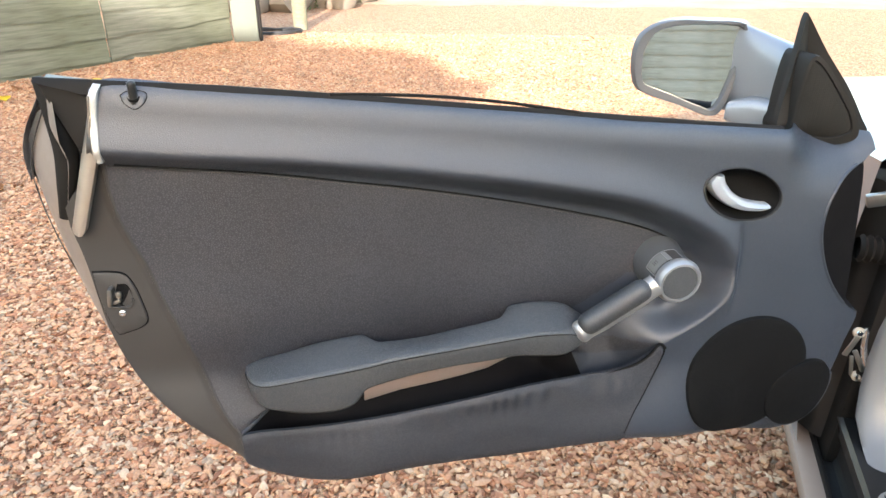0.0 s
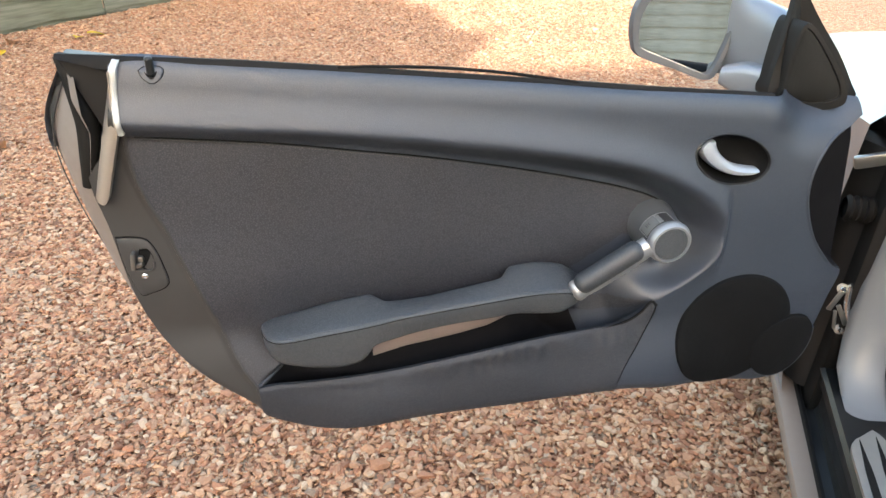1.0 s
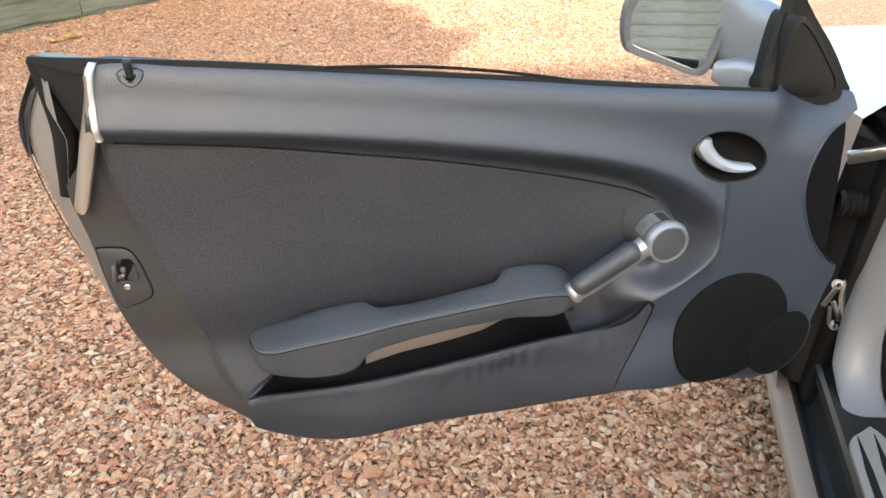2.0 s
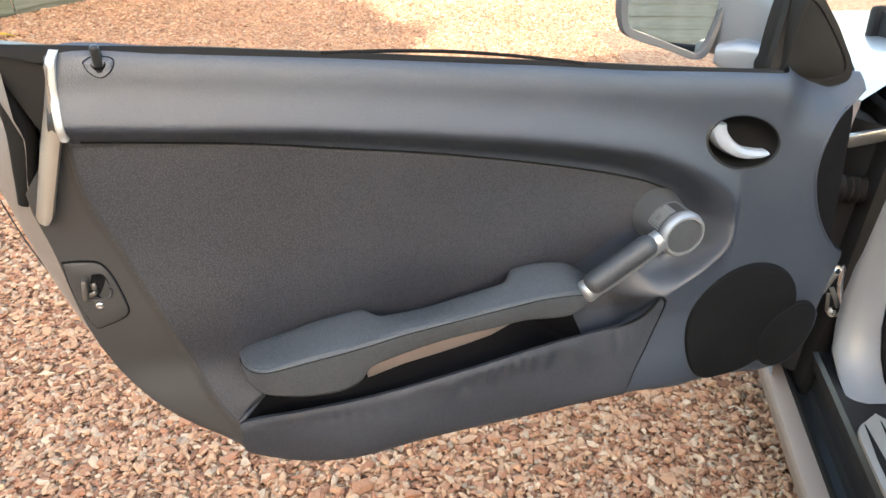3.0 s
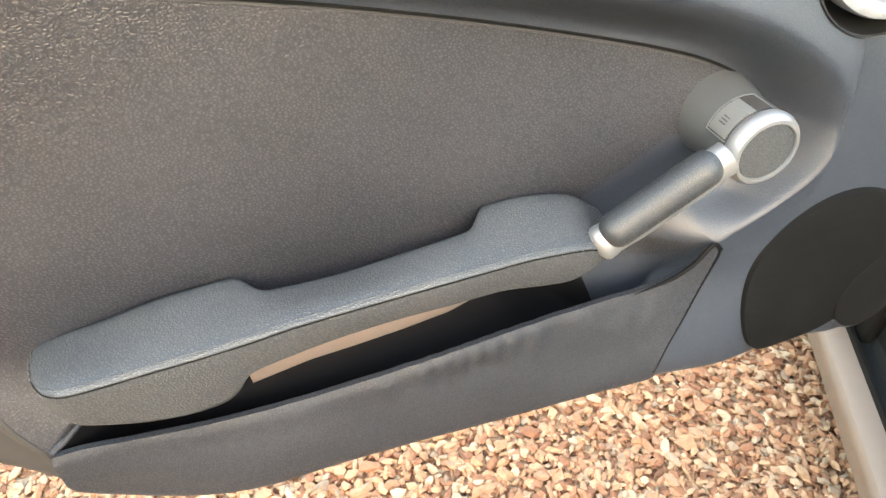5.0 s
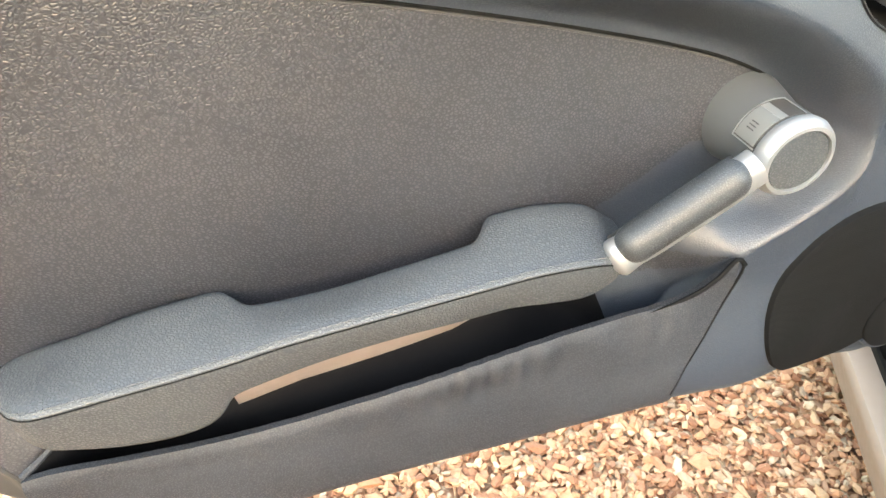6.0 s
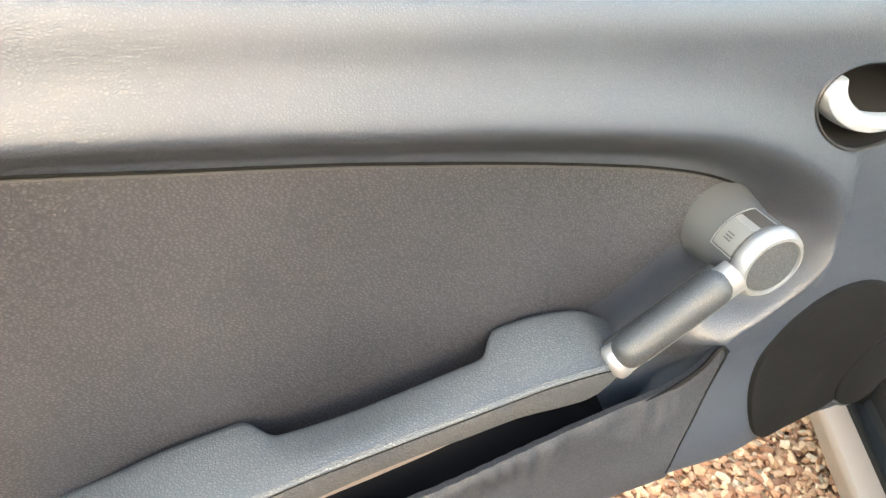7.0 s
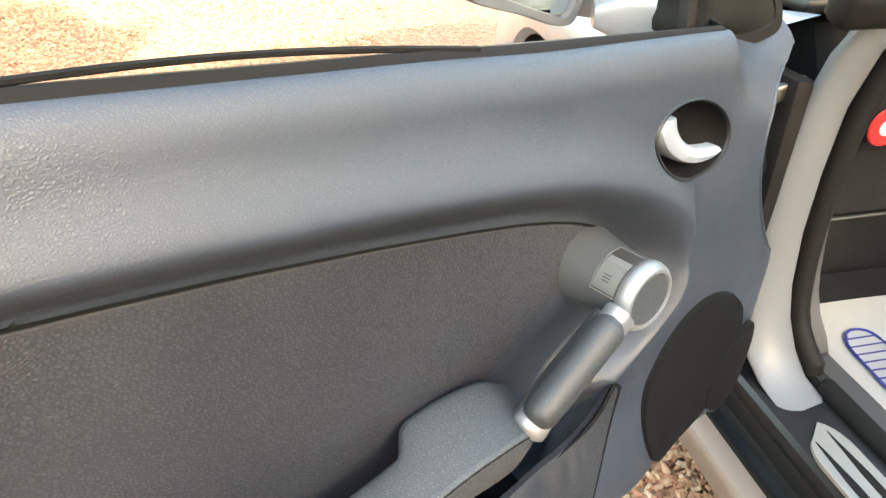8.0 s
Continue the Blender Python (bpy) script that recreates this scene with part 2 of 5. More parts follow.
def tube(points, radius, n=8, closed=False, flat=1.0):
    """A round bar along points; flat squeezes it along the y axis."""
    pts = [Vector(p) for p in points]
    secs = []
    for i, p in enumerate(pts):
        a = pts[i - 1] if i or closed else p
        b = pts[(i + 1) % len(pts)] if i < len(pts) - 1 or closed else p
        t = (b - a).normalized()
        side = t.cross(Vector((0, 1, 0)))
        if side.length < 0.1:
            side = t.cross(Vector((0, 0, 1)))
        side.normalize()
        up = side.cross(t)
        r = radius[i] if isinstance(radius, (list, tuple)) else radius
        secs.append([p + side * r * math.cos(k * math.tau / n) + up * r * flat * math.sin(k * math.tau / n) for k in range(n)])
    if closed:
        secs.append(secs[0])
        bm = rings(secs, True, False)
        bmesh.ops.remove_doubles(bm, verts=bm.verts, dist=1e-6)
        return bm
    return rings(secs)


def rbox(sx, sy, sz, r=0.003, seg=2, m=None):
    bm = bmesh.new()
    bmesh.ops.create_cube(bm, size=1.0)
    bmesh.ops.scale(bm, vec=(sx, sy, sz), verts=bm.verts)
    if r:
        bmesh.ops.bevel(bm, geom=bm.edges[:], offset=r, segments=seg, profile=0.5, affect="EDGES")
    if m is not None:
        bmesh.ops.transform(bm, matrix=m, verts=bm.verts)
    return bm


def lathe(profile, n=40, m=None):
    """Profile of (radius, height) turned about z."""
    bm = bmesh.new()
    rows = []
    for r, h in profile:
        if r < 1e-6:
            rows.append([bm.verts.new((0, 0, h))])
        else:
            rows.append([bm.verts.new((r * math.cos(k * math.tau / n), r * math.sin(k * math.tau / n), h)) for k in range(n)])
    for a, b in zip(rows, rows[1:]):
        for i in range(n):
            j = (i + 1) % n
            if len(a) == 1 and len(b) == 1:
                continue
            if len(a) == 1:
                bm.faces.new((a[0], b[i], b[j]))
            elif len(b) == 1:
                bm.faces.new((a[i], a[j], b[0]))
            else:
                bm.faces.new((a[i], a[j], b[j], b[i]))
    if m is not None:
        bmesh.ops.transform(bm, matrix=m, verts=bm.verts)
    return bm


def spline(pts, n):
    """n points evenly along a Catmull-Rom curve through pts."""
    p = np.array(pts, float)
    p = np.vstack([2 * p[0] - p[1], p, 2 * p[-1] - p[-2]])
    out = []
    for i in range(1, len(p) - 2):
        for t in np.linspace(0, 1, 24, endpoint=False):
            a, b, c, d = p[i - 1], p[i], p[i + 1], p[i + 2]
            out.append(0.5 * (2 * b + (c - a) * t + (2 * a - 5 * b + 4 * c - d) * t * t + (3 * b - a - 3 * c + d) * t ** 3))
    out.append(p[-2])
    out = np.array(out)
    s = np.r_[0, np.cumsum(np.linalg.norm(np.diff(out, axis=0), axis=1))]
    q = np.linspace(0, s[-1], n)
    return np.stack([np.interp(q, s, out[:, k]) for k in range(out.shape[1])], 1)


def curve_fn(pts):
    q = spline(pts, 400)
    return lambda u: np.interp(u, q[:, 0], q[:, 1])


def sstep(x, a, b):
    t = np.clip((x - a) / (b - a), 0, 1)
    return t * t * (3 - 2 * t)


def poly_dist(U, Z, poly, closed=True):
    """Distance to a polyline, and whether inside when closed, with the nearest place on it."""
    best = np.full(U.shape, 1e9)
    nu, nz = U.copy(), Z.copy()
    inside = np.zeros(U.shape, bool)
    k = len(poly)
    for i in range(k if closed else k - 1):
        (x0, y0), (x1, y1) = poly[i], poly[(i + 1) % k]
        dx, dy = x1 - x0, y1 - y0
        L = dx * dx + dy * dy + 1e-12
        t = np.clip(((U - x0) * dx + (Z - y0) * dy) / L, 0, 1)
        px, py = x0 + t * dx, y0 + t * dy
        d = np.hypot(U - px, Z - py)
        m = d < best
        best = np.where(m, d, best)
        nu, nz = np.where(m, px, nu), np.where(m, py, nz)
        if closed:
            cross = ((y0 > Z) != (y1 > Z)) & (U < (x1 - x0) * (Z - y0) / (y1 - y0 + 1e-12) + x0)
            inside ^= cross
    return best, inside, nu, nz


# ---- ground ----
def build_ground():
    bm = bmesh.new()
    bmesh.ops.create_grid(bm, x_segments=40, y_segments=40, size=90)
    g = part("ground", bm, M_GROUND)
    g.location.z = -0.003
    tagged(g, "level yard covered with pinkish brown gravel chippings", "ground", kind="structure")


def stones(name, zones, label, seed):
    """Loose chippings as one mesh: jittered low-poly pebbles."""
    rng = np.random.default_rng(seed)
    bm = bmesh.new()
    bmesh.ops.create_icosphere(bm, subdivisions=1, radius=1.0)
    full = np.array([v.co[:] for v in bm.verts]), np.array([[v.index for v in f.verts] for f in bm.faces])
    bm.free()
    top = np.array([(1, 0, 0), (0.31, 0.95, 0), (-0.81, 0.59, 0), (-0.81, -0.59, 0), (0.31, -0.95, 0), (0.1, 0, 0.85)]), np.array([(k, (k + 1) % 5, 5) for k in range(5)])
    V, F, base = [], [], 0
    for x0, x1, y0, y1, per, size in zones:
        ico, tri = full if y1 < 3.1 else top
        n = int((x1 - x0) * (y1 - y0) * per)
        p = np.stack([rng.uniform(x0, x1, n), rng.uniform(y0, y1, n), np.zeros(n)], 1)
        r = size * np.exp(rng.normal(0, 0.30, n))
        sc = np.stack([r * rng.uniform(0.95, 1.65, n), r * rng.uniform(0.65, 1.0, n), r * rng.uniform(0.40, 0.70, n)], 1)
        shape = ico[None] * (1 + rng.uniform(-0.38, 0.34, (n, len(ico), 1))) * sc[:, None]
        yaw, tip = rng.uniform(0, math.tau, n), rng.normal(0, 0.45, n)
        c, s, ct, st = np.cos(yaw), np.sin(yaw), np.cos(tip), np.sin(tip)
        y = shape[..., 1] * ct[:, None] - shape[..., 2] * st[:, None]
        z = shape[..., 1] * st[:, None] + shape[..., 2] * ct[:, None]
        x = shape[..., 0]
        q = np.stack([x * c[:, None] - y * s[:, None], x * s[:, None] + y * c[:, None], z], 2)
        p[:, 2] = rng.uniform(-0.005, 0.005, n) + 0.3 * r
        q += p[:, None]
        V.append(q.reshape(-1, 3))
        F.append((tri[None] + (np.arange(n) * len(ico))[:, None, None] + base).reshape(-1, 3))
        base += n * len(ico)
    V, F = np.concatenate(V), np.concatenate(F)
    me = bpy.data.meshes.new(name)
    me.vertices.add(len(V))
    me.vertices.foreach_set("co", V.ravel())
    me.loops.add(F.size)
    me.loops.foreach_set("vertex_index", F.ravel().astype(np.int32))
    me.polygons.add(len(F))
    me.polygons.foreach_set("loop_start", np.arange(0, F.size, 3, dtype=np.int32))
    me.update(calc_edges=True)
    me.shade_flat()
    me.materials.append(M_STONES)
    tagged(new(name, me), label, "gravel", kind="stuff")


def build_far_strip():
    """A strip of duller tan ground along the far side of the yard."""
    secs = []
    for k, x in enumerate(np.linspace(-6.0, 30.0, 60)):
        w = 0.10 * math.sin(k * 1.7) + 0.07 * math.sin(k * 0.63 + 1)
        secs.append([(x, 10.75 + w + 0.02 * (x + 6), -0.02), (x, 10.95 + w + 0.02 * (x + 6), 0.012), (x, 13.5, 0.018), (x, 17.5 - w, 0.012), (x, 17.8, -0.02)])
    o = part("far_strip", rings(secs, False, False), M_FAR_STRIP)
    tagged(o, "strip of duller tan ground along the far edge of the yard", "lane", kind="structure")


build_ground()
build_far_strip()
GRAVEL_NEAR = [(-1.5, 0.95, 0.75, 2.1, 13000, 0.0064)]
GRAVEL_FAR = [(-2.8, -1.5, 0.8, 3.0, 11000, 0.0062), (-1.5, 0.6, 2.1, 3.0, 10000, 0.0066), (-3.9, 1.6, 3.0, 5.2, 9500, 0.0068), (-3.9, 2.2, 5.2, 8.0, 5200, 0.0078)]
stones("gravel", GRAVEL_NEAR + GRAVEL_FAR, "loose pink, tan and cream gravel chippings on the yard", 3)


# ---- yard: fence, posts, rockery, barn behind ----
def board(length, height, thick, rng, wavy=0.012):
    """Rough-sawn board with a waney lower edge, along x."""
    n = 14
    ph = rng.uniform(0, 6, 3)
    secs = []
    for i in range(n + 1):
        x = length * i / n
        w = wavy * (math.sin(x * 3.1 + ph[0]) + 0.6 * math.sin(x * 7.3 + ph[1]) + 0.3 * math.sin(x * 15 + ph[2]))
        secs.append([(x, 0, height), (x, thick * 0.4, height), (x, thick, w), (x, 0, w)])
    return rings(secs)


def build_fence():
    rng = np.random.default_rng(5)
    a, b = Vector((-2.27, 7.36, 0)), Vector((-3.55, 5.08, 0))
    along = (b - a).normalized()
    yaw = math.atan2(along.y, along.x)
    # panels after the third are unseen, added to block low horizon glow
    for k in range(10):
        L = 1.45
        f = new("fence_panel")
        f.matrix_world = Matrix.Translation(a + along * (k * (L + 0.02))) @ Matrix.Rotation(yaw, 4, "Z")
        tagged(f, "weathered grey-green waney-edge timber fence panel standing on the gravel", "fence", "garden fence panels")
        for j in range(9):
            h = 0.2
            o = part("board", board(L, h + 0.03, 0.022, rng), M_BOARD, f)
            o.location = (0, 0.004 * (j % 2), 0.03 + j * h)
        g = part("gravel_board", rbox(L, 0.03, 0.05, 0.004, 1, Matrix.Translation((L / 2, -0.012, 0.025))), M_BOARD, f)
    post = new("steel_post")
    post.matrix_world = Matrix.Translation((-2.10, 7.36, 0)) @ Matrix.Rotation(radians(12), 4, "Z")
    tagged(post, "pale green painted steel gate post at the fence end", "post")
    part("column", rbox(0.26, 0.10, 2.0, 0.012, 2, Matrix.Translation((0, 0, 1.0))), M_PALE, post)
    part("edge_strip", rbox(0.035, 0.11, 2.0, 0.006, 1, Matrix.Translation((0.150, 0, 1.0))), M_RUBBER, post)
    part("bracket", rbox(0.05, 0.06, 0.10, 0.006, 1, Matrix.Translation((0.19, 0, 0.52))), M_PALE, post)
    pole = part("timber_pole", lathe([(0, 0), (0.085, 0), (0.087, 0.6), (0.084, 1.4), (0.08, 2.2), (0, 2.2)], 20), M_POLE)
    pole.location = (-1.70, 8.25, 0)
    tagged(pole, "round weathered timber pole set in gravel", "pole")
    pts = [(-1.93 + 0.30 * math.cos(t) * (1 + 0.04 * math.sin(3 * t)), 7.92 + 0.17 * math.sin(t), 0.03 + 0.012 * math.sin(2.3 * t)) for t in np.linspace(0, 4 * math.pi, 60)]
    tagged(part("garden_hose", tube(pts, 0.014, 6), M_HOSE), "coiled black hose lying beside the timber pole", "hose")


def rock(rng, r):
    bm = bmesh.new()
    bmesh.ops.create_icosphere(bm, subdivisions=2, radius=r)
    o = Vector(rng.uniform(-20, 20, 3))
    for v in bm.verts:
        v.co *= 1 + 0.5 * noise.noise(v.co * (1.6 / r) + o)
        v.co.z *= 0.75
    return bm


def leaves(n, spread, rng, size):
    """Small folded leaves scattered through a rounded, uneven clump."""
    V, F = [], []
    for i in range(n):
        d = Vector(rng.normal(0, 1, 3)).normalized()
        rr = rng.uniform(0.55, 1.0) ** 0.5 * (1 + 0.35 * noise.noise(d * 1.7 + Vector((spread[0] * 9, n, 0))))
        c = Vector((d.x * spread[0], d.y * spread[1], abs(d.z) * spread[2])) * rr
        a = Vector(rng.normal(0, 1, 3)).normalized() * size * rng.uniform(0.6, 1.3)
        b = a.cross(Vector(rng.normal(0, 1, 3))).normalized() * size * 0.45
        k = len(V)
        V += [c - a, c + b, c + a, c - b]
        F += [(k, k + 1, k + 2), (k, k + 2, k + 3)]
    return V, F


def build_rockery():
    rng = np.random.default_rng(11)
    for x, y, r in ((-2.75, 9.9, 0.36), (-2.2, 10.1, 0.33), (-1.9, 10.6, 0.3), (-1.55, 10.5, 0.26), (-1.35, 11.3, 0.32), (-0.95, 12.2, 0.3), (-2.5, 10.8, 0.4)):
        o = part("rockery_stone", rock(rng, r), M_ROCK)
        o.location = (x, y, r * 0.35)
        tagged(o, "brown weathered rockery boulder at the yard edge", "boulder", "rockery boulders")
    for x, y, s in ((-2.4, 10.4, 0.55), (-1.75, 11.0, 0.5), (-1.2, 12.0, 0.55), (-0.5, 13.6, 0.6)):
        bush = new("shrub")
        bush.location = (x, y, 0)
        tagged(bush, "low dull green shrub growing in the rockery", "shrub", "rockery shrubs")
        V, F = leaves(900, (s, s * 0.8, s * 1.3), rng, 0.045)
        obj("foliage", V, F, M_LEAF, bush, smooth=False)
        for k in range(4):
            t = k * 1.6
            part("stem", tube([(0.05 * math.cos(t), 0.05 * math.sin(t), 0), (0.3 * s * math.cos(t), 0.3 * s * math.sin(t), s * 0.6), (0.5 * s * math.cos(t), 0.5 * s * math.sin(t), s)], [0.02, 0.014, 0.006], 6), M_ROCK, bush)


def build_barn():
    """Timber-clad barn behind the viewer; its shadow covers the car and the near yard."""
    rng = np.random.default_rng(8)
    barn = new("timber_barn")
    barn.location = (-1.0, -10.0, 0)
    tagged(barn, "timber-clad barn with horizontal weathered boards beside the yard", "barn")
    # wall heights are chosen for how far the shadow reaches
    for name, x0, x1, h, y in (("low_wing", -1.7, 24.0, 4.70, 0.0), ("tall_bay", -11.0, -1.7, 5.7, 0.0)):
        part(name, rbox(x1 - x0, 0.16, h, 0, 1, Matrix.Translation(((x0 + x1) / 2, y - 0.3, h / 2))), M_BARN, barn)
        part(name + "_roof", rbox(x1 - x0, 2.6, 0.10, 0, 1, Matrix.Translation(((x0 + x1) / 2, y - 1.55, h + 0.05))), M_ROCK, barn)
    for x0, x1, rows in ((0.15, 6.0, 22), (6.02, 12.0, 22), (12.02, 18.0, 22), (18.02, 24.0, 22), (-1.68, 0.13, 22), (-5.4, -1.72, 27), (-11.0, -5.42, 27)):
        for j in range(rows):
            o = part("board", board(x1 - x0, 0.23, 0.03, rng, 0.006), M_BARN, barn)
            o.location = (x0, -0.22 + 0.004 * (j % 2), 0.02 + j * 0.205)
    # unseen outline, traced back along the sun from the shadow's edge
    outline = [(-1.7, 4.6), (-1.7, 5.70), (-0.76, 5.62), (-0.26, 5.45), (-0.04, 5.18), (0.31, 5.11), (0.14, 4.90), (-0.10, 4.74), (0.2, 4.6)]
    part("shadow_gable", rings([[(x, y, z) for x, z in outline] for y in (-0.38, -0.22)]), M_BARN, barn, "unseen weathered gable, outlined to cast the yard's shadow edge", False)
    for x in (0.14, 3.0, 6.01, 9.0, 12.01, 15.0, 18.01, 21.0):
        part("batten", rbox(0.06, 0.05, 4.6, 0.006, 1, Matrix.Translation((x, -0.160, 2.30))), M_BARN, barn)


build_fence()
build_rockery()
build_barn()


def leaf(name, x, y, material, label, size, seed):
    rng = np.random.default_rng(seed)
    secs = []
    for i in range(7):
        t = i / 6
        w = size * 0.42 * math.sin(math.pi * min(1, t * 0.96 + 0.02)) ** 0.8 + 0.001
        secs.append([(size * (t - 0.5), -w, 0.010 + 0.012 * math.sin(3 * t)), (size * (t - 0.5), 0, 0.004 + 0.012 * math.sin(3 * t)), (size * (t - 0.5), w, 0.012 + 0.010 * math.sin(3 * t))])
    bm = rings(secs, False, False)
    bmesh.ops.solidify(bm, geom=bm.faces[:], thickness=0.0012)
    o = part(name, bm, material)
    o.location, o.rotation_euler = (x, y, 0.012), (rng.uniform(-0.3, 0.3), rng.uniform(-0.3, 0.3), rng.uniform(0, 6))
    tagged(o, label, "leaf", "fallen leaves")


# ---- the car and its open door ----
CAR = pose(0.665, 0.85, 0, 0, 0, -17.0)
car = new("car")
car.matrix_world = CAR
tagged(car, "silver two-seat convertible car parked on gravel with its door open", "car")
DOOR_YAW, DOOR_OFF = 11.0, 0.78
DOOR = pose(0, 0, 0, 0, 0, DOOR_YAW) @ pose(0, DOOR_OFF, 0)
BASE = (0.3, 0.05, 0.415)
door = new("door", bpy.data.meshes.new("door"))
door.parent = car
door.matrix_local = CAR.inverted() @ DOOR @ Matrix.Translation(BASE)
door["label"] = "open silver car door with black grained vinyl trim panel"


def dpart(name, bm, material, label="", parent=None, smooth=True):
    """A part in the door's own measures: along, outward, up."""
    if parent is None:
        bmesh.ops.translate(bm, vec=-Vector(BASE), verts=bm.verts)
        return part(name, bm, material, door, label, smooth)
    bmesh.ops.translate(bm, vec=-Vector(BASE), verts=bm.verts)
    return part(name, bm, material, parent, label, smooth)


TOP = [(-0.30, 0.87), (-0.262, 0.925), (-0.247, 0.985), (-0.233, 1.0185), (-0.137, 1.0108), (-0.0976, 1.0068), (-0.002, 0.9965), (0.0987, 0.985), (0.2055, 0.973), (0.30, 0.9625), (0.40, 0.9500), (0.50, 0.9400), (0.592, 0.931), (0.70, 0.920), (0.80, 0.912), (0.86, 0.908)]
BOTTOM = [(-0.30, 0.845), (-0.293, 0.80), (-0.288, 0.745), (-0.284, 0.709), (-0.279, 0.682), (-0.273, 0.655), (-0.263, 0.624), (-0.247, 0.597), (-0.22, 0.563), (-0.19, 0.532), (-0.155, 0.502), (-0.121, 0.470), (-0.083, 0.453), (-0.047, 0.446), (-0.002, 0.447), (0.082, 0.458), (0.169, 0.461), (0.26, 0.460), (0.354, 0.461), (0.453, 0.458), (0.565, 0.441), (0.654, 0.423), (0.734, 0.411), (0.79, 0.416), (0.83, 0.45), (0.86, 0.50)]
CREASE = [(-0.316, 0.953), (-0.24, 0.943), (-0.15, 0.933), (-0.028, 0.921), (0.106, 0.904), (0.178, 0.893), (0.254, 0.881), (0.333, 0.866), (0.418, 0.847), (0.463, 0.832), (0.51, 0.811), (0.556, 0.781), (0.581, 0.751), (0.588, 0.720), (0.570, 0.681), (0.541, 0.651), (0.512, 0.631), (0.488, 0.6165)]
SEAM = [(-0.243, 0.926), (-0.213, 0.923), (-0.154, 0.916), (-0.093, 0.908), (-0.03, 0.898), (0.037, 0.886), (0.108, 0.874), (0.183, 0.859), (0.264, 0.84), (0.351, 0.817), (0.443, 0.79), (0.49, 0.771), (0.513, 0.758), (0.522, 0.748), (0.524, 0.74)]
POCKET = [(-0.132, 0.534), (-0.108, 0.537), (-0.073, 0.538), (-0.026, 0.542), (0.005, 0.545), (0.086, 0.554), (0.168, 0.566), (0.255, 0.575), (0.348, 0.578), (0.405, 0.579), (0.443, 0.585), (0.466, 0.598), (0.483, 0.614)]
LEFT_CREASE = [(-0.243, 0.985), (-0.2435, 0.931), (-0.2445, 0.901), (-0.242, 0.866), (-0.233, 0.828), (-0.221, 0.795), (-0.209, 0.748), (-0.198, 0.712), (-0.181, 0.654), (-0.164, 0.593), (-0.148, 0.553), (-0.133, 0.523), (-0.125, 0.43)]
SIDE_RECESS = [(0.86, 0.900), (0.81, 0.885), (0.794, 0.873), (0.772, 0.863), (0.749, 0.847), (0.734, 0.823), (0.729, 0.788), (0.734, 0.756), (0.750, 0.716), (0.776, 0.677), (0.818, 0.635), (0.86, 0.612)]
RELEASE_TILT = radians(16)
f_top, f_bot = curve_fn(TOP), curve_fn(BOTTOM)
crease_c, seam_c, pocket_c, left_c, side_c = spline(CREASE, 90), spline(SEAM, 70), spline(POCKET, 60), spline(LEFT_CREASE, 40), spline(SIDE_RECESS, 40)


def base_depth(U, Z):
    """Outward depth of the trim's smooth outer form."""
    d = -0.0165 + 0.10 * np.clip(Z - 0.60, 0, 1) + 0.004 * sstep(U, 0.0, -0.20) * (1 - sstep(Z, 0.75, 0.9))
    t = np.clip((f_top(np.maximum(U, -0.233)) - Z) / 0.032, 0, 1)
    d = d + 0.017 * (1 - np.sqrt(1 - (1 - t) ** 2 * 0.999))
    d = d + 1.2 * np.clip(U - 0.70, 0, 1) ** 2
    d = d + 0.050 * sstep(U, 0.645, 0.73) * (1 - 0.75 * sstep(U, 0.74, 0.83)) * np.clip((Z - 0.825) / 0.075, 0, 1.2) ** 2
    lu = np.interp(Z, left_c[::-1, 1], left_c[::-1, 0])
    d = d + 0.11 * np.clip(lu - U, 0, 1) + 0.005 * sstep(lu - U, 0.0, 0.012)
    d = d - 0.028 * sstep(Z, 0.60, 0.47) * sstep(U, -0.12, 0.06) * sstep(U, 0.67, 0.50)
    b = np.clip((Z - f_bot(U)) / 0.016, 0, 1)
    d = d + 0.006 * (1 - b) ** 2
    return d


def lid_h(U):
    """Height of the pocket mouth above the flap."""
    return np.interp(U, [-0.132, -0.07, -0.02, 0.05, 0.25, 0.33, 0.39], [0.0, 0.025, 0.028, 0.026, 0.021, 0.009, 0.0])


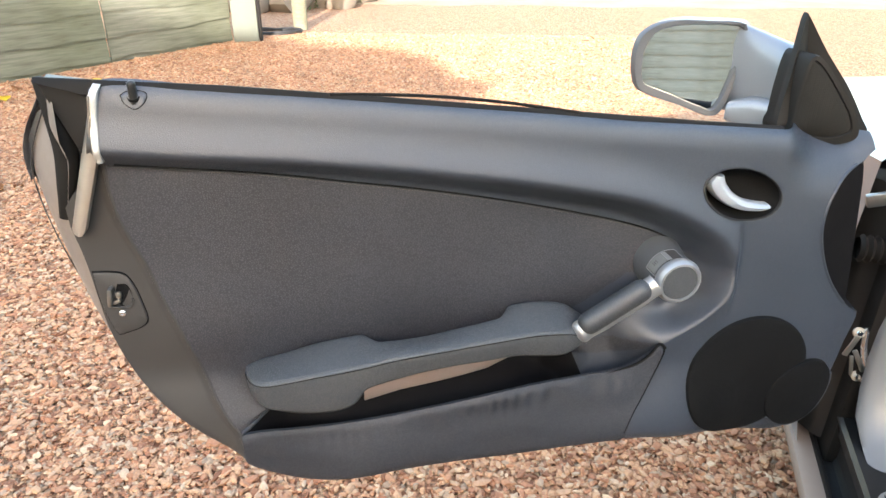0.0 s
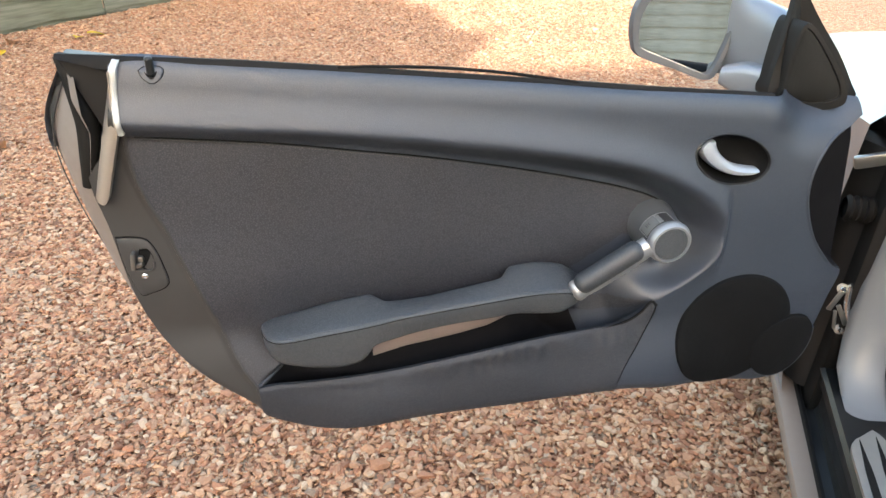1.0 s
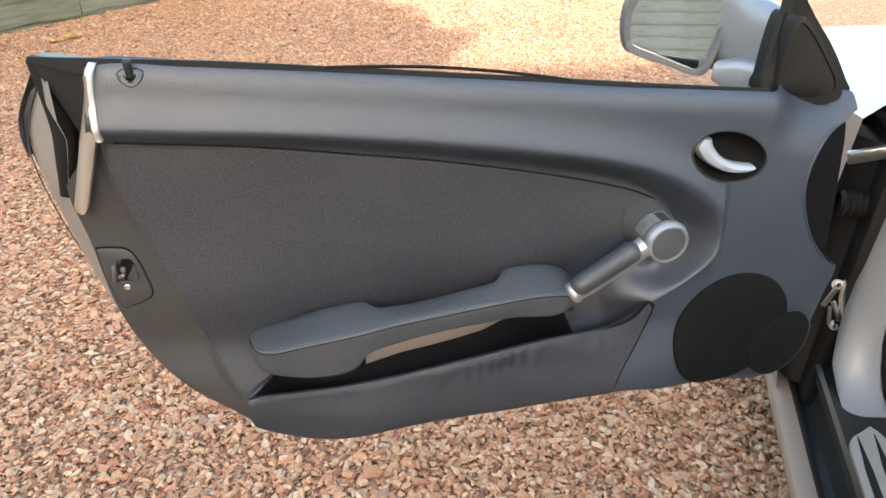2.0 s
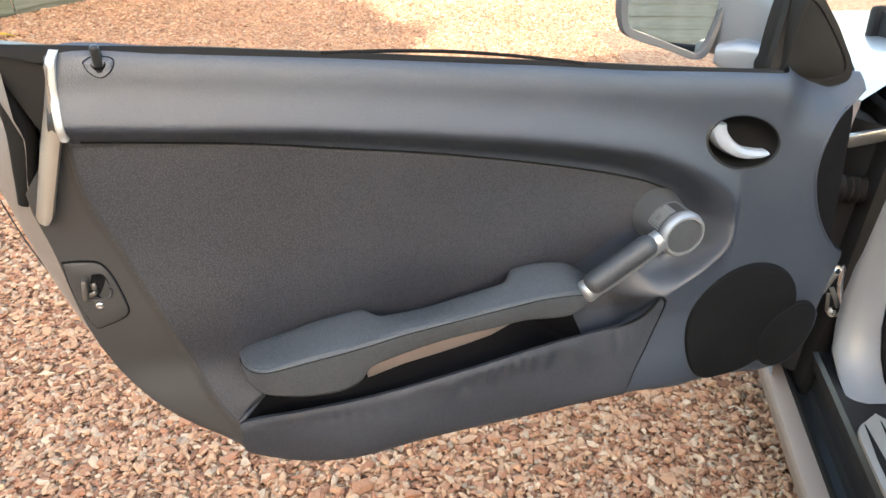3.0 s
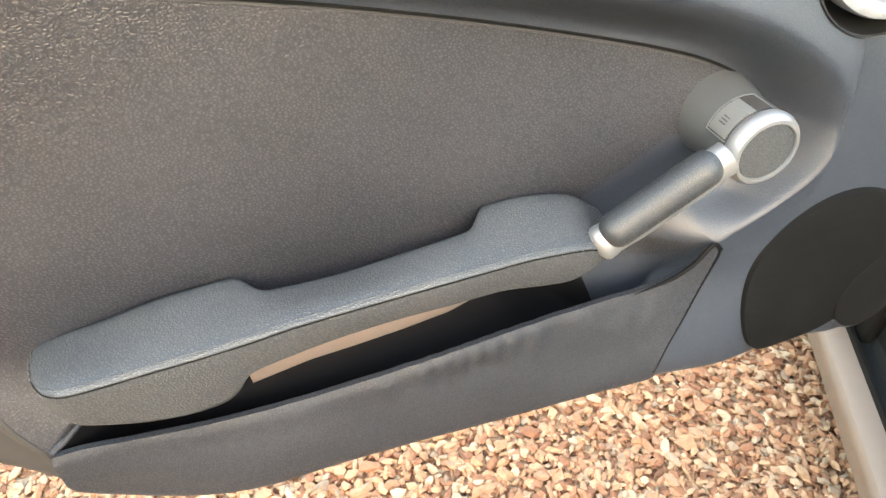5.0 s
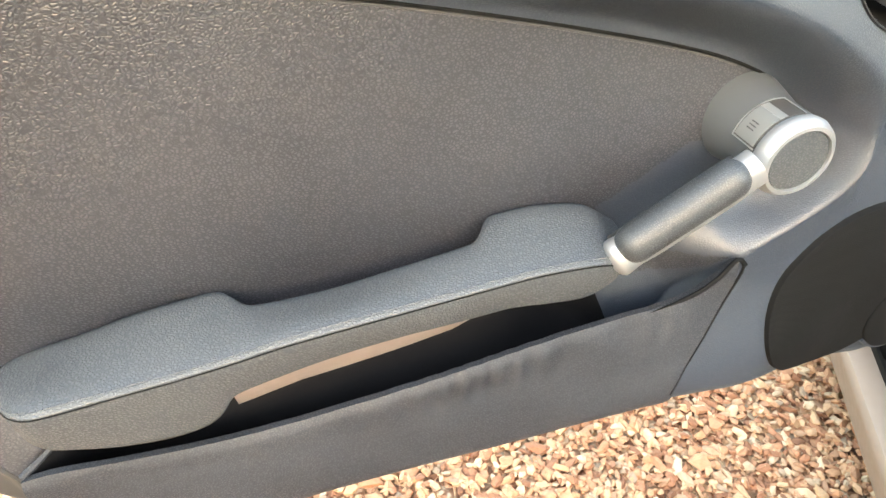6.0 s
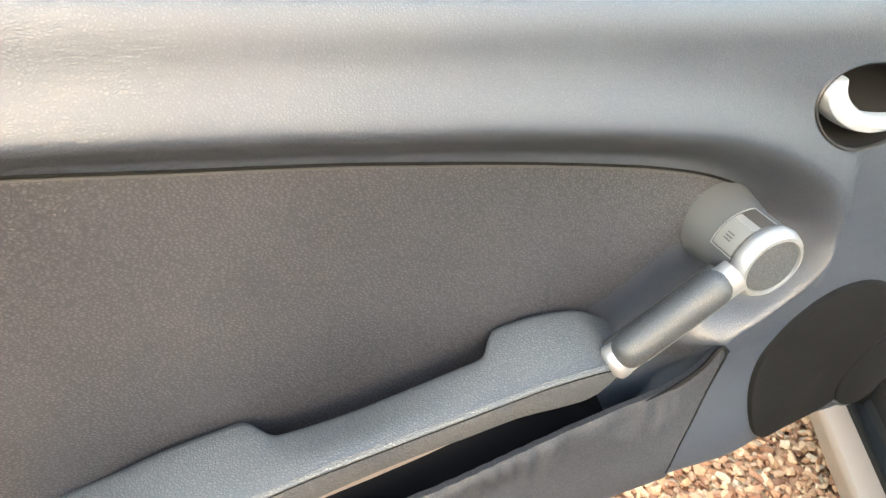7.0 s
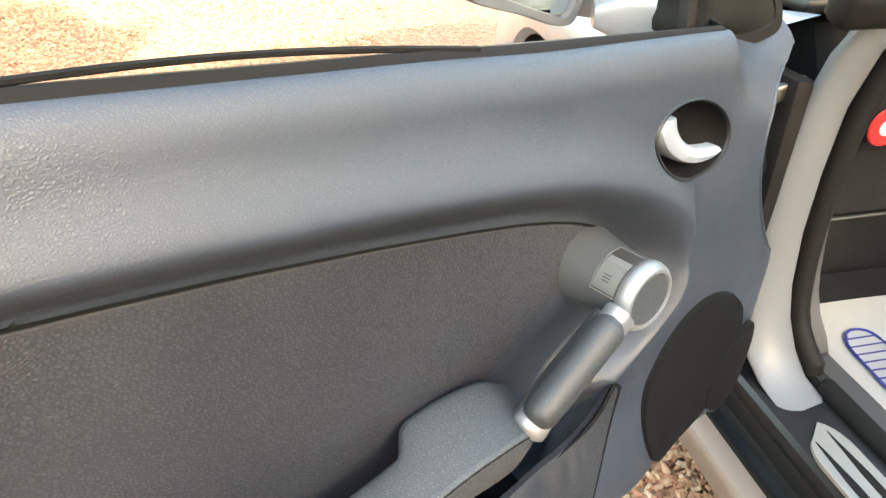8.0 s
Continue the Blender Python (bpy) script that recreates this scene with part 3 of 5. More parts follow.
def panel_depth(U, Z):
    d = base_depth(U, Z)
    region = np.vstack([crease_c, [(0.46, 0.40), (-0.6, 0.40), (-0.6, 0.96)]])
    dist, inside, _, _ = poly_dist(U, Z, crease_c, False)
    _, inside, _, _ = poly_dist(U, Z, region)
    s = np.where(inside, dist, -dist)
    ptop = np.interp(U, pocket_c[:, 0], pocket_c[:, 1])
    far = sstep(U, 0.25, 0.38)
    lo = (0.512 - 0.052 * sstep(U, -0.05, -0.20)) * (1 - far) + (ptop - 0.112) * far
    span = 0.070 + 0.110 * sstep(U, -0.05, -0.20) - 0.020 * far
    fade = sstep((Z - lo) / span, 0.0, 1.0)
    # right of the pocket's seam the trim keeps its outer form
    useam = np.interp(Z, [0.48, 0.51, 0.543, 0.577, 0.606, 0.622], [0.431, 0.444, 0.464, 0.482, 0.4915, 0.60])
    fade = fade * sstep(useam - U, 0.0, 0.016)
    lip = -0.013 * np.exp(-(np.minimum(s, 0) / 0.030) ** 2) * fade * (1 - sstep(U, 0.40, 0.46) * sstep(Z, 0.70, 0.61))
    w = 0.024 + 0.020 * np.clip(U / 0.45, 0, 1) + 0.012 * sstep(U, 0.45, 0.56) + 0.034 * sstep(U, 0.33, 0.46) * sstep(Z, 0.67, 0.61)
    crisp = sstep(Z, 0.75, 0.66) * sstep(U, 0.43, 0.52) * (1 - 0.7 * sstep(Z, 0.65, 0.61))
    t = np.clip((s + 0.003) / (w * (1 - crisp) + 0.030 * crisp), 0, 1)
    k = (sstep(s, -0.006, w) * (1 - crisp) + (1 - (1 - t) ** 2) * crisp) * fade
    inner = np.interp(U, [-0.25, 0.1, 0.2, 0.3, 0.4, 0.52], [0.024, 0.028, 0.031, 0.037, 0.045, 0.047]) - (0.004 + 0.006 * sstep(U, 0.15, 0.30)) * sstep(Z, 0.84, 0.69) + 0.008 * np.exp(-((Z - 0.62) / 0.05) ** 2) - 0.014 * sstep(U, -0.02, -0.16) * sstep(Z, 0.80, 0.56) - 0.016 * sstep(Z, 0.76, 0.58) * sstep(U, 0.32, 0.47)
    lu = np.interp(Z, left_c[::-1, 1], left_c[::-1, 0])
    inner = inner + 0.11 * np.clip(lu - U, 0, 1) + 0.004 * sstep(lu - U, 0.0, 0.012)
    d = (d + lip) * (1 - k) + inner * k
    # storage pocket opening
    top = np.interp(U, pocket_c[:, 0], pocket_c[:, 1])
    c = sstep(Z, top + lid_h(U) + 0.010, top + lid_h(U) - 0.008) * sstep(Z, top - 0.09, top - 0.05) * sstep(U, -0.134, -0.07) * sstep(U, 0.395, 0.33)
    d = d + 0.050 * c
    dist, ins, _, _ = poly_dist(U, Z, np.vstack([side_c, [(1.2, 0.6), (1.2, 0.9)]]))
    d = d + 0.026 * np.where(ins, sstep(dist, 0.0, 0.008), 0)
    return d


def build_trim():
    us = np.unique(np.r_[np.linspace(-0.30, -0.22, 60), np.linspace(-0.22, 0.86, 360)])
    n = 200
    v = np.linspace(0, 1, n)
    U = np.repeat(us[:, None], n, 1)
    Z = f_bot(us)[:, None] * (1 - v) + f_top(us)[:, None] * v
    edge = np.interp(Z, [0.41, 0.50, 0.57, 0.61, 0.65, 0.72, 0.80, 0.88, 0.92], [0.815, 0.82, 0.832, 0.845, 0.840, 0.832, 0.822, 0.812, 0.812])
    U = np.where(U > 0.70, 0.70 + (U - 0.70) * (edge - 0.70) / 0.16, U)
    pocket_shade_c = np.array([(0.401, 0.50), (0.364, 0.593)])
    lid_c = np.stack([pocket_c[:, 0], pocket_c[:, 1] + lid_h(pocket_c[:, 0])], 1)[1:50]
    for line in (seam_c, left_c, side_c, pocket_shade_c, lid_c):
        dist, _, nu, nz = poly_dist(U, Z, line, False)
        m = dist < 0.0020
        U, Z = np.where(m, nu, U), np.where(m, nz, Z)
    D = panel_depth(U, Z)
    ins = np.vstack([seam_c, [(0.490, 0.715), (0.440, 0.715), (0.362, 0.664), (0.352, 0.60)], pocket_c[::-1], left_c[::-1][2:]])
    cu = lambda A: (A[:-1, :-1] + A[1:, :-1] + A[1:, 1:] + A[:-1, 1:]) / 4
    CU, CZ = cu(U), cu(Z)
    _, c_ins, _, _ = poly_dist(CU, CZ, ins)
    lu = np.interp(CZ, left_c[::-1, 1], left_c[::-1, 0])
    c_end = (CU < lu) & (CZ < 0.97)
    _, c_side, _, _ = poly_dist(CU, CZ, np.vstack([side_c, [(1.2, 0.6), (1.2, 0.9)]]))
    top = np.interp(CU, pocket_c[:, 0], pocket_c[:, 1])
    # faces inside the pocket, coloured black in place of shade
    c_shade = (CZ < top + lid_h(CU)) & (CU > -0.131) & (CU < 0.364 + 0.4 * (0.593 - CZ)) & (CZ > 0.46)
    a, b = (CU - 0.586) * math.cos(RELEASE_TILT) - (CZ - 0.841) * math.sin(RELEASE_TILT), (CU - 0.586) * math.sin(RELEASE_TILT) + (CZ - 0.841) * math.cos(RELEASE_TILT)
    c_hole = (a / 0.0640) ** 2 + (b / 0.0355) ** 2 < 1
    kind = np.where(c_hole, 9, np.where(c_end, 2, np.where(c_side, 3, np.where(c_shade, 4, np.where(c_ins, 1, 0)))))
    idx = np.arange(U.size).reshape(U.shape)
    quads = np.stack([idx[:-1, :-1], idx[1:, :-1], idx[1:, 1:], idx[:-1, 1:]], 2)
    P = np.stack([U, D, Z], 2).reshape(-1, 3) - np.array(BASE)
    for k, name, m, label in ((0, "upper_trim", M_LEATHER, "black grained vinyl upper trim"), (1, "insert_panel", M_INSERT, "black grained vinyl insert"), (2, "end_trim", M_ENDCAP, "charcoal plastic end trim"), (3, "side_recess", M_RECESS_DARK, "dark recessed end of the panel"), (4, "pocket_shade", M_RECESS_DARK, "vinyl inside the pocket, its shade put into a near-black colour")):
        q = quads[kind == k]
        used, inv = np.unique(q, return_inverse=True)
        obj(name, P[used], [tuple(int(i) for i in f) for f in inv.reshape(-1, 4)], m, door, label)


def on_panel(line, lift=0.0):
    line = np.asarray(line)
    d = panel_depth(line[:, 0], line[:, 1])
    return [(u, dd - lift, z) for (u, z), dd in zip(line, d)]


build_trim()
mouth_c = np.stack([pocket_c[:, 0], pocket_c[:, 1] + lid_h(pocket_c[:, 0])], 1)[0:46]
dpart("pocket_mouth_edge", tube(on_panel(mouth_c, 0.001), 0.0032, 8), M_POCKET, "rolled black edge of the pocket mouth")
dpart("seam_gasket", tube(on_panel(seam_c[1:], 0.0008), 0.0013, 6), M_DARK, "thin black seam gasket")
dpart("seam_edge", tube(on_panel(seam_c[:-6] - np.array([0, 0.0028]), 0.0002), 0.0009, 6), M_GREYTRIM, "pale moulded edge below the seam")
dpart("crease_bead", tube(on_panel(left_c[3:-4], -0.0012), 0.0026, 8), M_ENDCAP, "soft rounded edge between insert and end trim")
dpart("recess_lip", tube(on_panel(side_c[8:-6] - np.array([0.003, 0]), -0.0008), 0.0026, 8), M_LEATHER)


def build_shell():
    """Painted outer skin, shut face and window seal."""
    inner = spline([(-0.288, 0.995), (-0.286, 0.93), (-0.300, 0.86), (-0.293, 0.79), (-0.285, 0.709), (-0.273, 0.655), (-0.247, 0.597), (-0.190, 0.532), (-0.121, 0.471), (-0.047, 0.447), (0.082, 0.459), (0.453, 0.459), (0.654, 0.425), (0.78, 0.416), (0.82, 0.44)], 110)
    outer = spline([(-0.315, 1.005), (-0.352, 0.94), (-0.358, 0.894), (-0.348, 0.832), (-0.325, 0.75), (-0.302, 0.68), (-0.265, 0.595), (-0.205, 0.52), (-0.12, 0.458), (0.0, 0.43), (0.30, 0.437), (0.472, 0.43), (0.78, 0.405), (0.83, 0.44)], 110)
    a = np.linspace(0, 1, 9)
    secs = []
    di = panel_depth(inner[:, 0], inner[:, 1])
    for i in range(110):
        row = []
        for k in a:
            bulge = 0.010 * math.sin(math.pi * k)
            u, z = inner[i] * (1 - k) + outer[max(0, i - 6) if i < 50 else i - max(0, 6 - (i - 50) // 3)] * k
            row.append((u - bulge * 0.6, di[i] + 0.009 + (0.115 - di[i]) * k ** 1.2, z - bulge * 0.3))
        secs.append(row)
    shut = secs
    dpart("shut_face", rings(secs, False, False), M_SHUT, "silver painted shut face along the door edge, reflected gravel in its colour")
    top = lambda u: np.interp(u, [-0.358, -0.315, 0.65, 0.93], [0.86, 0.965, 0.885, 0.84])
    secs = []
    for t in np.linspace(0, 1, 30):
        row = []
        for i, p in enumerate(outer):
            zt = top(p[0]) if p[0] > -0.307 else float(np.interp(p[0], [-0.359, -0.346, -0.331, -0.307], [0.87, 0.94, 0.968, 0.985]))
            zt = max(zt, p[1]) if i < 40 else zt
            z = p[1] * (1 - t) + zt * t
            row.append((p[0], 0.115 + 0.055 * math.sin(math.pi * min(1, 0.15 + 0.8 * t)) - 0.02, z))
        secs.append(row)
    bm = rings(secs, False, False)
    bmesh.ops.translate(bm, vec=-Vector(BASE), verts=bm.verts)
    bmesh.ops.recalc_face_normals(bm, faces=bm.faces)
    bm.to_mesh(door.data)
    bm.free()
    door.data.materials.append(M_SILVER)
    door.data.shade_smooth()
    sill = lambda u: float(np.interp(u, [-0.30, -0.0974, -0.0017, 0.0995, 0.30, 0.40, 0.50, 0.65], [1.0245, 1.0087, 0.9984, 0.9878, 0.9660, 0.9550, 0.9440, 0.9285]))
    line = [(u, 0.055, sill(u)) for u in np.linspace(-0.30, 0.648, 60)]
    tp = lambda u: 0.25 + 0.75 * min(1.0, (u + 0.30) / 0.05)
    secs = [[(u, 0.029, z - 0.016 * tp(u)), (u, 0.0325, z - 0.003), (u, 0.036, z), (u, 0.043, z - 0.001), (u, 0.052, z - 0.008 * tp(u)), (u, 0.060, z - 0.03 * tp(u))] for u, _, z in line]
    dpart("window_seal", rings(secs, True, True), M_RUBBER, "black rubber window seal")
    secs = [[(u, 0.078, z - 0.05), (u, 0.084, z - 0.024), (u, 0.098, z - 0.025), (u, 0.104, z - 0.05)] for u, _, z in line]
    dpart("outer_seal", rings(secs, True, True), M_RUBBER)
    arc = [(u, 0.034 + 0.012 * math.sin(math.pi * (u - 0.02) / 0.32), sill(u) - 0.001 + 0.0045 * math.sin(math.pi * (u - 0.02) / 0.32)) for u in np.linspace(0.02, 0.34, 24)]
    dpart("loose_seal_lip", tube(arc, 0.0022, 6), M_RUBBER, "seal lip bowed up along the window slot")
    # corner filler behind the window slot
    bm = rings([[(-0.300, 0.045, 1.016), (-0.245, 0.045, 1.006), (-0.252, 0.045, 0.95), (-0.262, 0.045, 0.905)], [(-0.305, 0.095, 1.016), (-0.245, 0.095, 1.006), (-0.252, 0.095, 0.95), (-0.285, 0.095, 0.88)]])
    dpart("corner_filler", bm, M_BLACKPL, "black plastic corner filler")
    pts = [(-0.298, 0.060, 1.014), (-0.288, 0.052, 0.975), (-0.283, 0.045, 0.93), (-0.292, 0.042, 0.88), (-0.300, 0.042, 0.850)]
    dpart("edge_seal", tube(spline([(a - 0.009, b + 0.012, c) for a, b, c in pts], 30), [0.008 + 0.006 * math.sin(math.pi * k / 29) for k in range(30)], 10), M_RUBBER, "dark rubber edge seal")
    mid = [(u - 0.006, d + 0.002, z) for (u, d, z) in [secs_k[6] for secs_k in shut[2:60]]]
    dpart("shut_line", tube(mid, 0.0009, 6), M_ENDCAP, "dark joint line around the shut face")


build_shell()


def build_end_strip():
    """Satin metal end trim: a bright face and a longer side face."""
    n = 24
    secs = []
    for z in np.linspace(1.0165, 0.9325, n):
        l = np.interp(z, [0.933, 0.966, 0.989, 1.009, 1.0165], [-0.2464, -0.2463, -0.2453, -0.2418, -0.2385])
        rr = np.interp(z, [0.933, 0.956, 0.983, 1.008, 1.0165], [-0.2394, -0.2390, -0.2380, -0.2344, -0.2305])
        dd = min(0.0075 + 0.149 * (z - 0.932), float(panel_depth(np.array([-0.233]), np.array([z]))[0]) - 0.003) + 0.010 * max(0.0, (z - 1.006) / 0.0105) ** 2
        secs.append([(l - 0.0008, dd + 0.014, z), (l, dd + 0.001, z), (l * 0.7 + rr * 0.3, dd - 0.0012, z - 0.0005), (l * 0.3 + rr * 0.7, dd - 0.0012, z - 0.001), (rr, dd + 0.0005, z - 0.001), (rr + 0.0005, dd + 0.010, z - 0.001)])
    dpart("end_trim_strip", rings(secs), M_STRIP, "pale satin metal strip at the panel end")
    secs = []
    for t in np.linspace(0, 1, n):
        z = 1.006 - 0.1655 * t
        l = np.interp(z, [0.8405, 0.9006, 0.933, 0.964, 0.994, 1.006], [-0.2968, -0.2772, -0.2664, -0.2554, -0.2454, -0.2435])
        rr = np.interp(z, [0.8405, 0.8695, 0.903, 0.932, 0.951, 0.973, 1.006], [-0.2792, -0.2694, -0.2574, -0.2471, -0.2462, -0.2450, -0.2420])
        k = max(0.0, (t - 0.965) / 0.035) ** 2
        l, rr = l + 0.003 * k, rr - 0.003 * k
        secs.append([(l, 0.034, z), (l, 0.0235, z), (l * 0.8 + rr * 0.2, 0.0195, z), (l * 0.3 + rr * 0.7, 0.0125, z), (rr, 0.0125, z), (rr + 0.0006, 0.024, z)])
    dpart("end_guide_rail", rings(secs), M_RAIL, "smooth satin aluminium side face of the end trim")


build_end_strip()


def build_lock_pin():
    cu, cz = -0.1972, 0.9985
    q = spline([(-0.0135, 0.005), (-0.007, 0.0085), (0.007, 0.0085), (0.0135, 0.005), (0.010, -0.0035), (0, -0.0095), (-0.010, -0.0035), (-0.0135, 0.005)], 49)[:-1]
    ring = lambda k, lift: on_panel(np.array([cu, cz]) + q * k, lift)
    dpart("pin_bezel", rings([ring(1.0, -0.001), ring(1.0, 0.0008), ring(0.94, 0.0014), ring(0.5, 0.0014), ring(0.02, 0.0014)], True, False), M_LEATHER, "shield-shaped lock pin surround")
    dpart("pin_joint", tube(ring(1.03, 0.0002), 0.0006, 6, True), M_DARK, "thin dark joint round the pin surround")
    base = Vector((-0.1975, float(panel_depth(np.array([-0.1975]), np.array([1.003]))[0]) - 0.001, 1.002))
    ribs = [(0.0044 + 0.0004 * (k % 2), -0.004 + 0.0011 * k) for k in range(15)]
    dpart("lock_pin", lathe([(0.0, -0.008), (0.0044, -0.008)] + ribs + [(0.0049, 0.0138), (0.0045, 0.0160), (0.0028, 0.0176), (0, 0.0180)], 20, Matrix.Translation(base)), M_BLACKPL, "black ribbed lock pin")
    dpart("pin_socket", lathe([(0.0062, 0.0006), (0.0070, 0.0), (0.0070, -0.004), (0, -0.004)], 20, Matrix.Translation(base + Vector((0, 0, 0.0005))) @ Matrix.Rotation(radians(35), 4, "X")), M_DARK)


def build_release():
    """Inner door release: oval surround, hollow cup and crescent lever."""
    c = Vector((0.586, 0.0, 0.841))
    cs, sn = math.cos(RELEASE_TILT), math.sin(RELEASE_TILT)
    ax, az = 0.0655, 0.0372

    def oval(scale, h):
        out = []
        for t in np.linspace(0, math.tau, 56, endpoint=False):
            a, b = ax * scale * math.cos(t), az * scale * math.sin(t)
            u, z = c.x + a * cs + b * sn, c.z - a * sn + b * cs
            q = np.array([u]), np.array([z])
            lip = min(0.0, float(panel_depth(*q)[0] - base_depth(*q)[0])) * sstep(scale, 0.85, 0.95)
            out.append((u, float(base_depth(*q)[0] + lip) + h, z))
        return out
    dpart("release_surround", rings([oval(1.015, 0.003), oval(1.0, -0.0012), oval(0.985, -0.0018), oval(0.955, -0.0014), oval(0.945, 0.0), oval(0.935, 0.004)], True, False), M_BLACKPL, "black oval release surround")
    dpart("release_cup", rings([oval(0.945, 0.0005), oval(0.92, 0.006), oval(0.85, 0.016), oval(0.55, 0.027), oval(0.25, 0.029), oval(0.003, 0.029)], True, False), M_DARK, "dark hollow cup behind the lever")
    outer = spline([(0.5379, 0.8702), (0.5307, 0.8592), (0.5408, 0.8422), (0.5617, 0.8271), (0.5903, 0.8163), (0.6191, 0.8141), (0.6315, 0.8172)], 26)
    inner = spline([(0.5541, 0.8695), (0.5600, 0.8564), (0.5723, 0.8433), (0.5909, 0.8320), (0.6139, 0.8261), (0.6300, 0.8237)], 26)
    secs = []
    for i in range(26):
        o, n = outer[i], inner[i]
        h = 0.010 - 0.006 * (i / 25) ** 2
        w = [(o[0] * (1 - k) + n[0] * k, o[1] * (1 - k) + n[1] * k) for k in (0, 0.12, 0.5, 0.88, 1)]
        f = [(u, float(base_depth(np.array([u]), np.array([z]))[0]), z) for u, z in w]
        secs.append([(f[k][0], f[k][1] + dd, f[k][2]) for k, dd in ((0, 0.004), (1, -0.001 - h * 0.1), (2, -0.004), (3, -0.001), (4, 0.004), (4, 0.012), (0, 0.012))])
    dpart("release_lever", rings(secs), M_LEVER, "curved satin silver release lever")


build_lock_pin()
build_release()

# armrest
ARM_TOP = curve_fn([(-0.122, 0.630), (-0.0992, 0.634), (-0.0596, 0.6415), (-0.0202, 0.6516), (0.0192, 0.6571), (0.043, 0.6587), (0.068, 0.658), (0.096, 0.658), (0.128, 0.660), (0.161, 0.665), (0.203, 0.672), (0.236, 0.678), (0.2587, 0.684), (0.2935, 0.6871), (0.334, 0.6809), (0.359, 0.666), (0.374, 0.655)])
ARM_EDGE = curve_fn([(-0.122, 0.632), (-0.0991, 0.6355), (-0.0629, 0.6393), (-0.0261, 0.6441), (0.0111, 0.648), (0.0489, 0.6529), (0.0872, 0.6588), (0.1654, 0.6655), (0.2461, 0.6718), (0.2875, 0.6732), (0.3304, 0.6688), (0.3606, 0.6559), (0.374, 0.650)])
ARM_LOW = curve_fn([(-0.122, 0.598), (-0.0869, 0.589), (-0.0471, 0.578), (-0.0093, 0.5746), (0.0183, 0.5797), (0.0323, 0.591), (0.0433, 0.6068), (0.0869, 0.6187), (0.1267, 0.6256), (0.1671, 0.6296), (0.2081, 0.6317), (0.2541, 0.6341), (0.293, 0.6289), (0.3238, 0.6263), (0.3449, 0.6346), (0.3634, 0.6440), (0.374, 0.646)])
ARM_FRONT = curve_fn([(-0.13, -0.040), (-0.096, -0.044), (0.011, -0.0465), (0.163, -0.045), (0.244, -0.044), (0.331, -0.041), (0.374, -0.030)])


def arm_back(u):
    return 0.026 - 0.023 * sstep(u, 0.040, 0.066) * (1 - sstep(u, 0.236, 0.258))


def build_armrest():
    secs = []
    us = np.unique(np.r_[-0.1185 + 0.0405 * np.linspace(0, 1, 26) ** 2, np.linspace(-0.078, 0.34, 90), np.linspace(0.34, 0.374, 16)])
    for u in us:
        zt, ze, zl, db, fr = float(ARM_TOP(u)), float(ARM_EDGE(u)), float(ARM_LOW(u)), float(arm_back(u)), float(ARM_FRONT(u))
        e = max(0.0, 1 - max(0.0, (-0.078 - u) / 0.0406) ** 2.3) ** 0.46 * (1 - 0.45 * max(0.0, (u - 0.345) / 0.029) ** 2)
        fr = (db - 0.004) * (1 - e) + fr * e
        ring = [(db, zt), (db - 0.006, zt + 0.002), (fr * 0.45 + db * 0.55, zt + (ze - zt) * 0.45 + 0.004 * e), (fr + 0.014, ze + 0.0045), (fr + 0.004, ze + 0.0020), (fr - 0.0005, ze - 0.001), (fr + 0.0010, ze - 0.0035), (fr - 0.0005, ze - 0.008), (fr + 0.0015, ze * 0.5 + zl * 0.5), (fr + 0.003, zl + 0.005), (fr + 0.009, zl), (db - 0.008, zl + 0.004), (db, zl + 0.01)]
        zc = ze * 0.42 + zl * 0.58
        secs.append([(u, d, zc + (z - zc) * (0.55 + 0.45 * e)) for d, z in ring])
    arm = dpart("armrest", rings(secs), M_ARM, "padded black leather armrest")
    mod = arm.modifiers.new("smooth", "SUBSURF")
    mod.levels = mod.render_levels = 1

    def along(u, lift, rise):
        """A point beside the armrest's edge, drawn in where its blunt end rounds off."""
        zt, ze, zl, db, fr = float(ARM_TOP(u)), float(ARM_EDGE(u)), float(ARM_LOW(u)), float(arm_back(u)), float(ARM_FRONT(u))
        e = max(0.0, 1 - max(0.0, (-0.078 - u) / 0.0406) ** 2.3) ** 0.46
        zc = ze * 0.42 + zl * 0.58
        return (u - 0.0006 * (1 - e), (db - 0.004) * (1 - e) + fr * e + lift, zc + (ze + rise - zc) * (0.55 + 0.45 * e))
    end = list(-0.1180 + 0.0400 * np.linspace(0, 1, 12, endpoint=False) ** 2)
    line = [along(u, 0.0018, 0.0046) for u in end + list(np.linspace(-0.078, 0.335, 104))]
    bm = bmesh.new()
    for a, b in zip(line, line[1:]):
        p, q = Vector(a), Vector(b)
        m = Matrix.Translation((p + q) / 2) @ (q - p).to_track_quat("X", "Z").to_matrix().to_4x4()
        bmesh.ops.create_cube(bm, size=1.0, matrix=m @ Matrix.Diagonal((0.7 * (q - p).length, 0.0009, 0.0007, 1)))
    dpart("stitching", bm, M_STITCH, "row of dark stitches", smooth=False)
    line = [along(u, 0.0004, -0.0026) for u in end + list(np.linspace(-0.078, 0.352, 96))]
    dpart("piping_groove", tube(line, 0.00075, 6), M_DARK)
    secs = []
    for u in np.linspace(0.040, 0.259, 40):
        zt = float(ARM_LOW(u)) + 0.006
        zb = np.interp(u, [0.040, 0.090, 0.131, 0.172, 0.215, 0.259], [0.5795, 0.5920, 0.5975, 0.6040, 0.6130, 0.634])
        zb -= 0.004
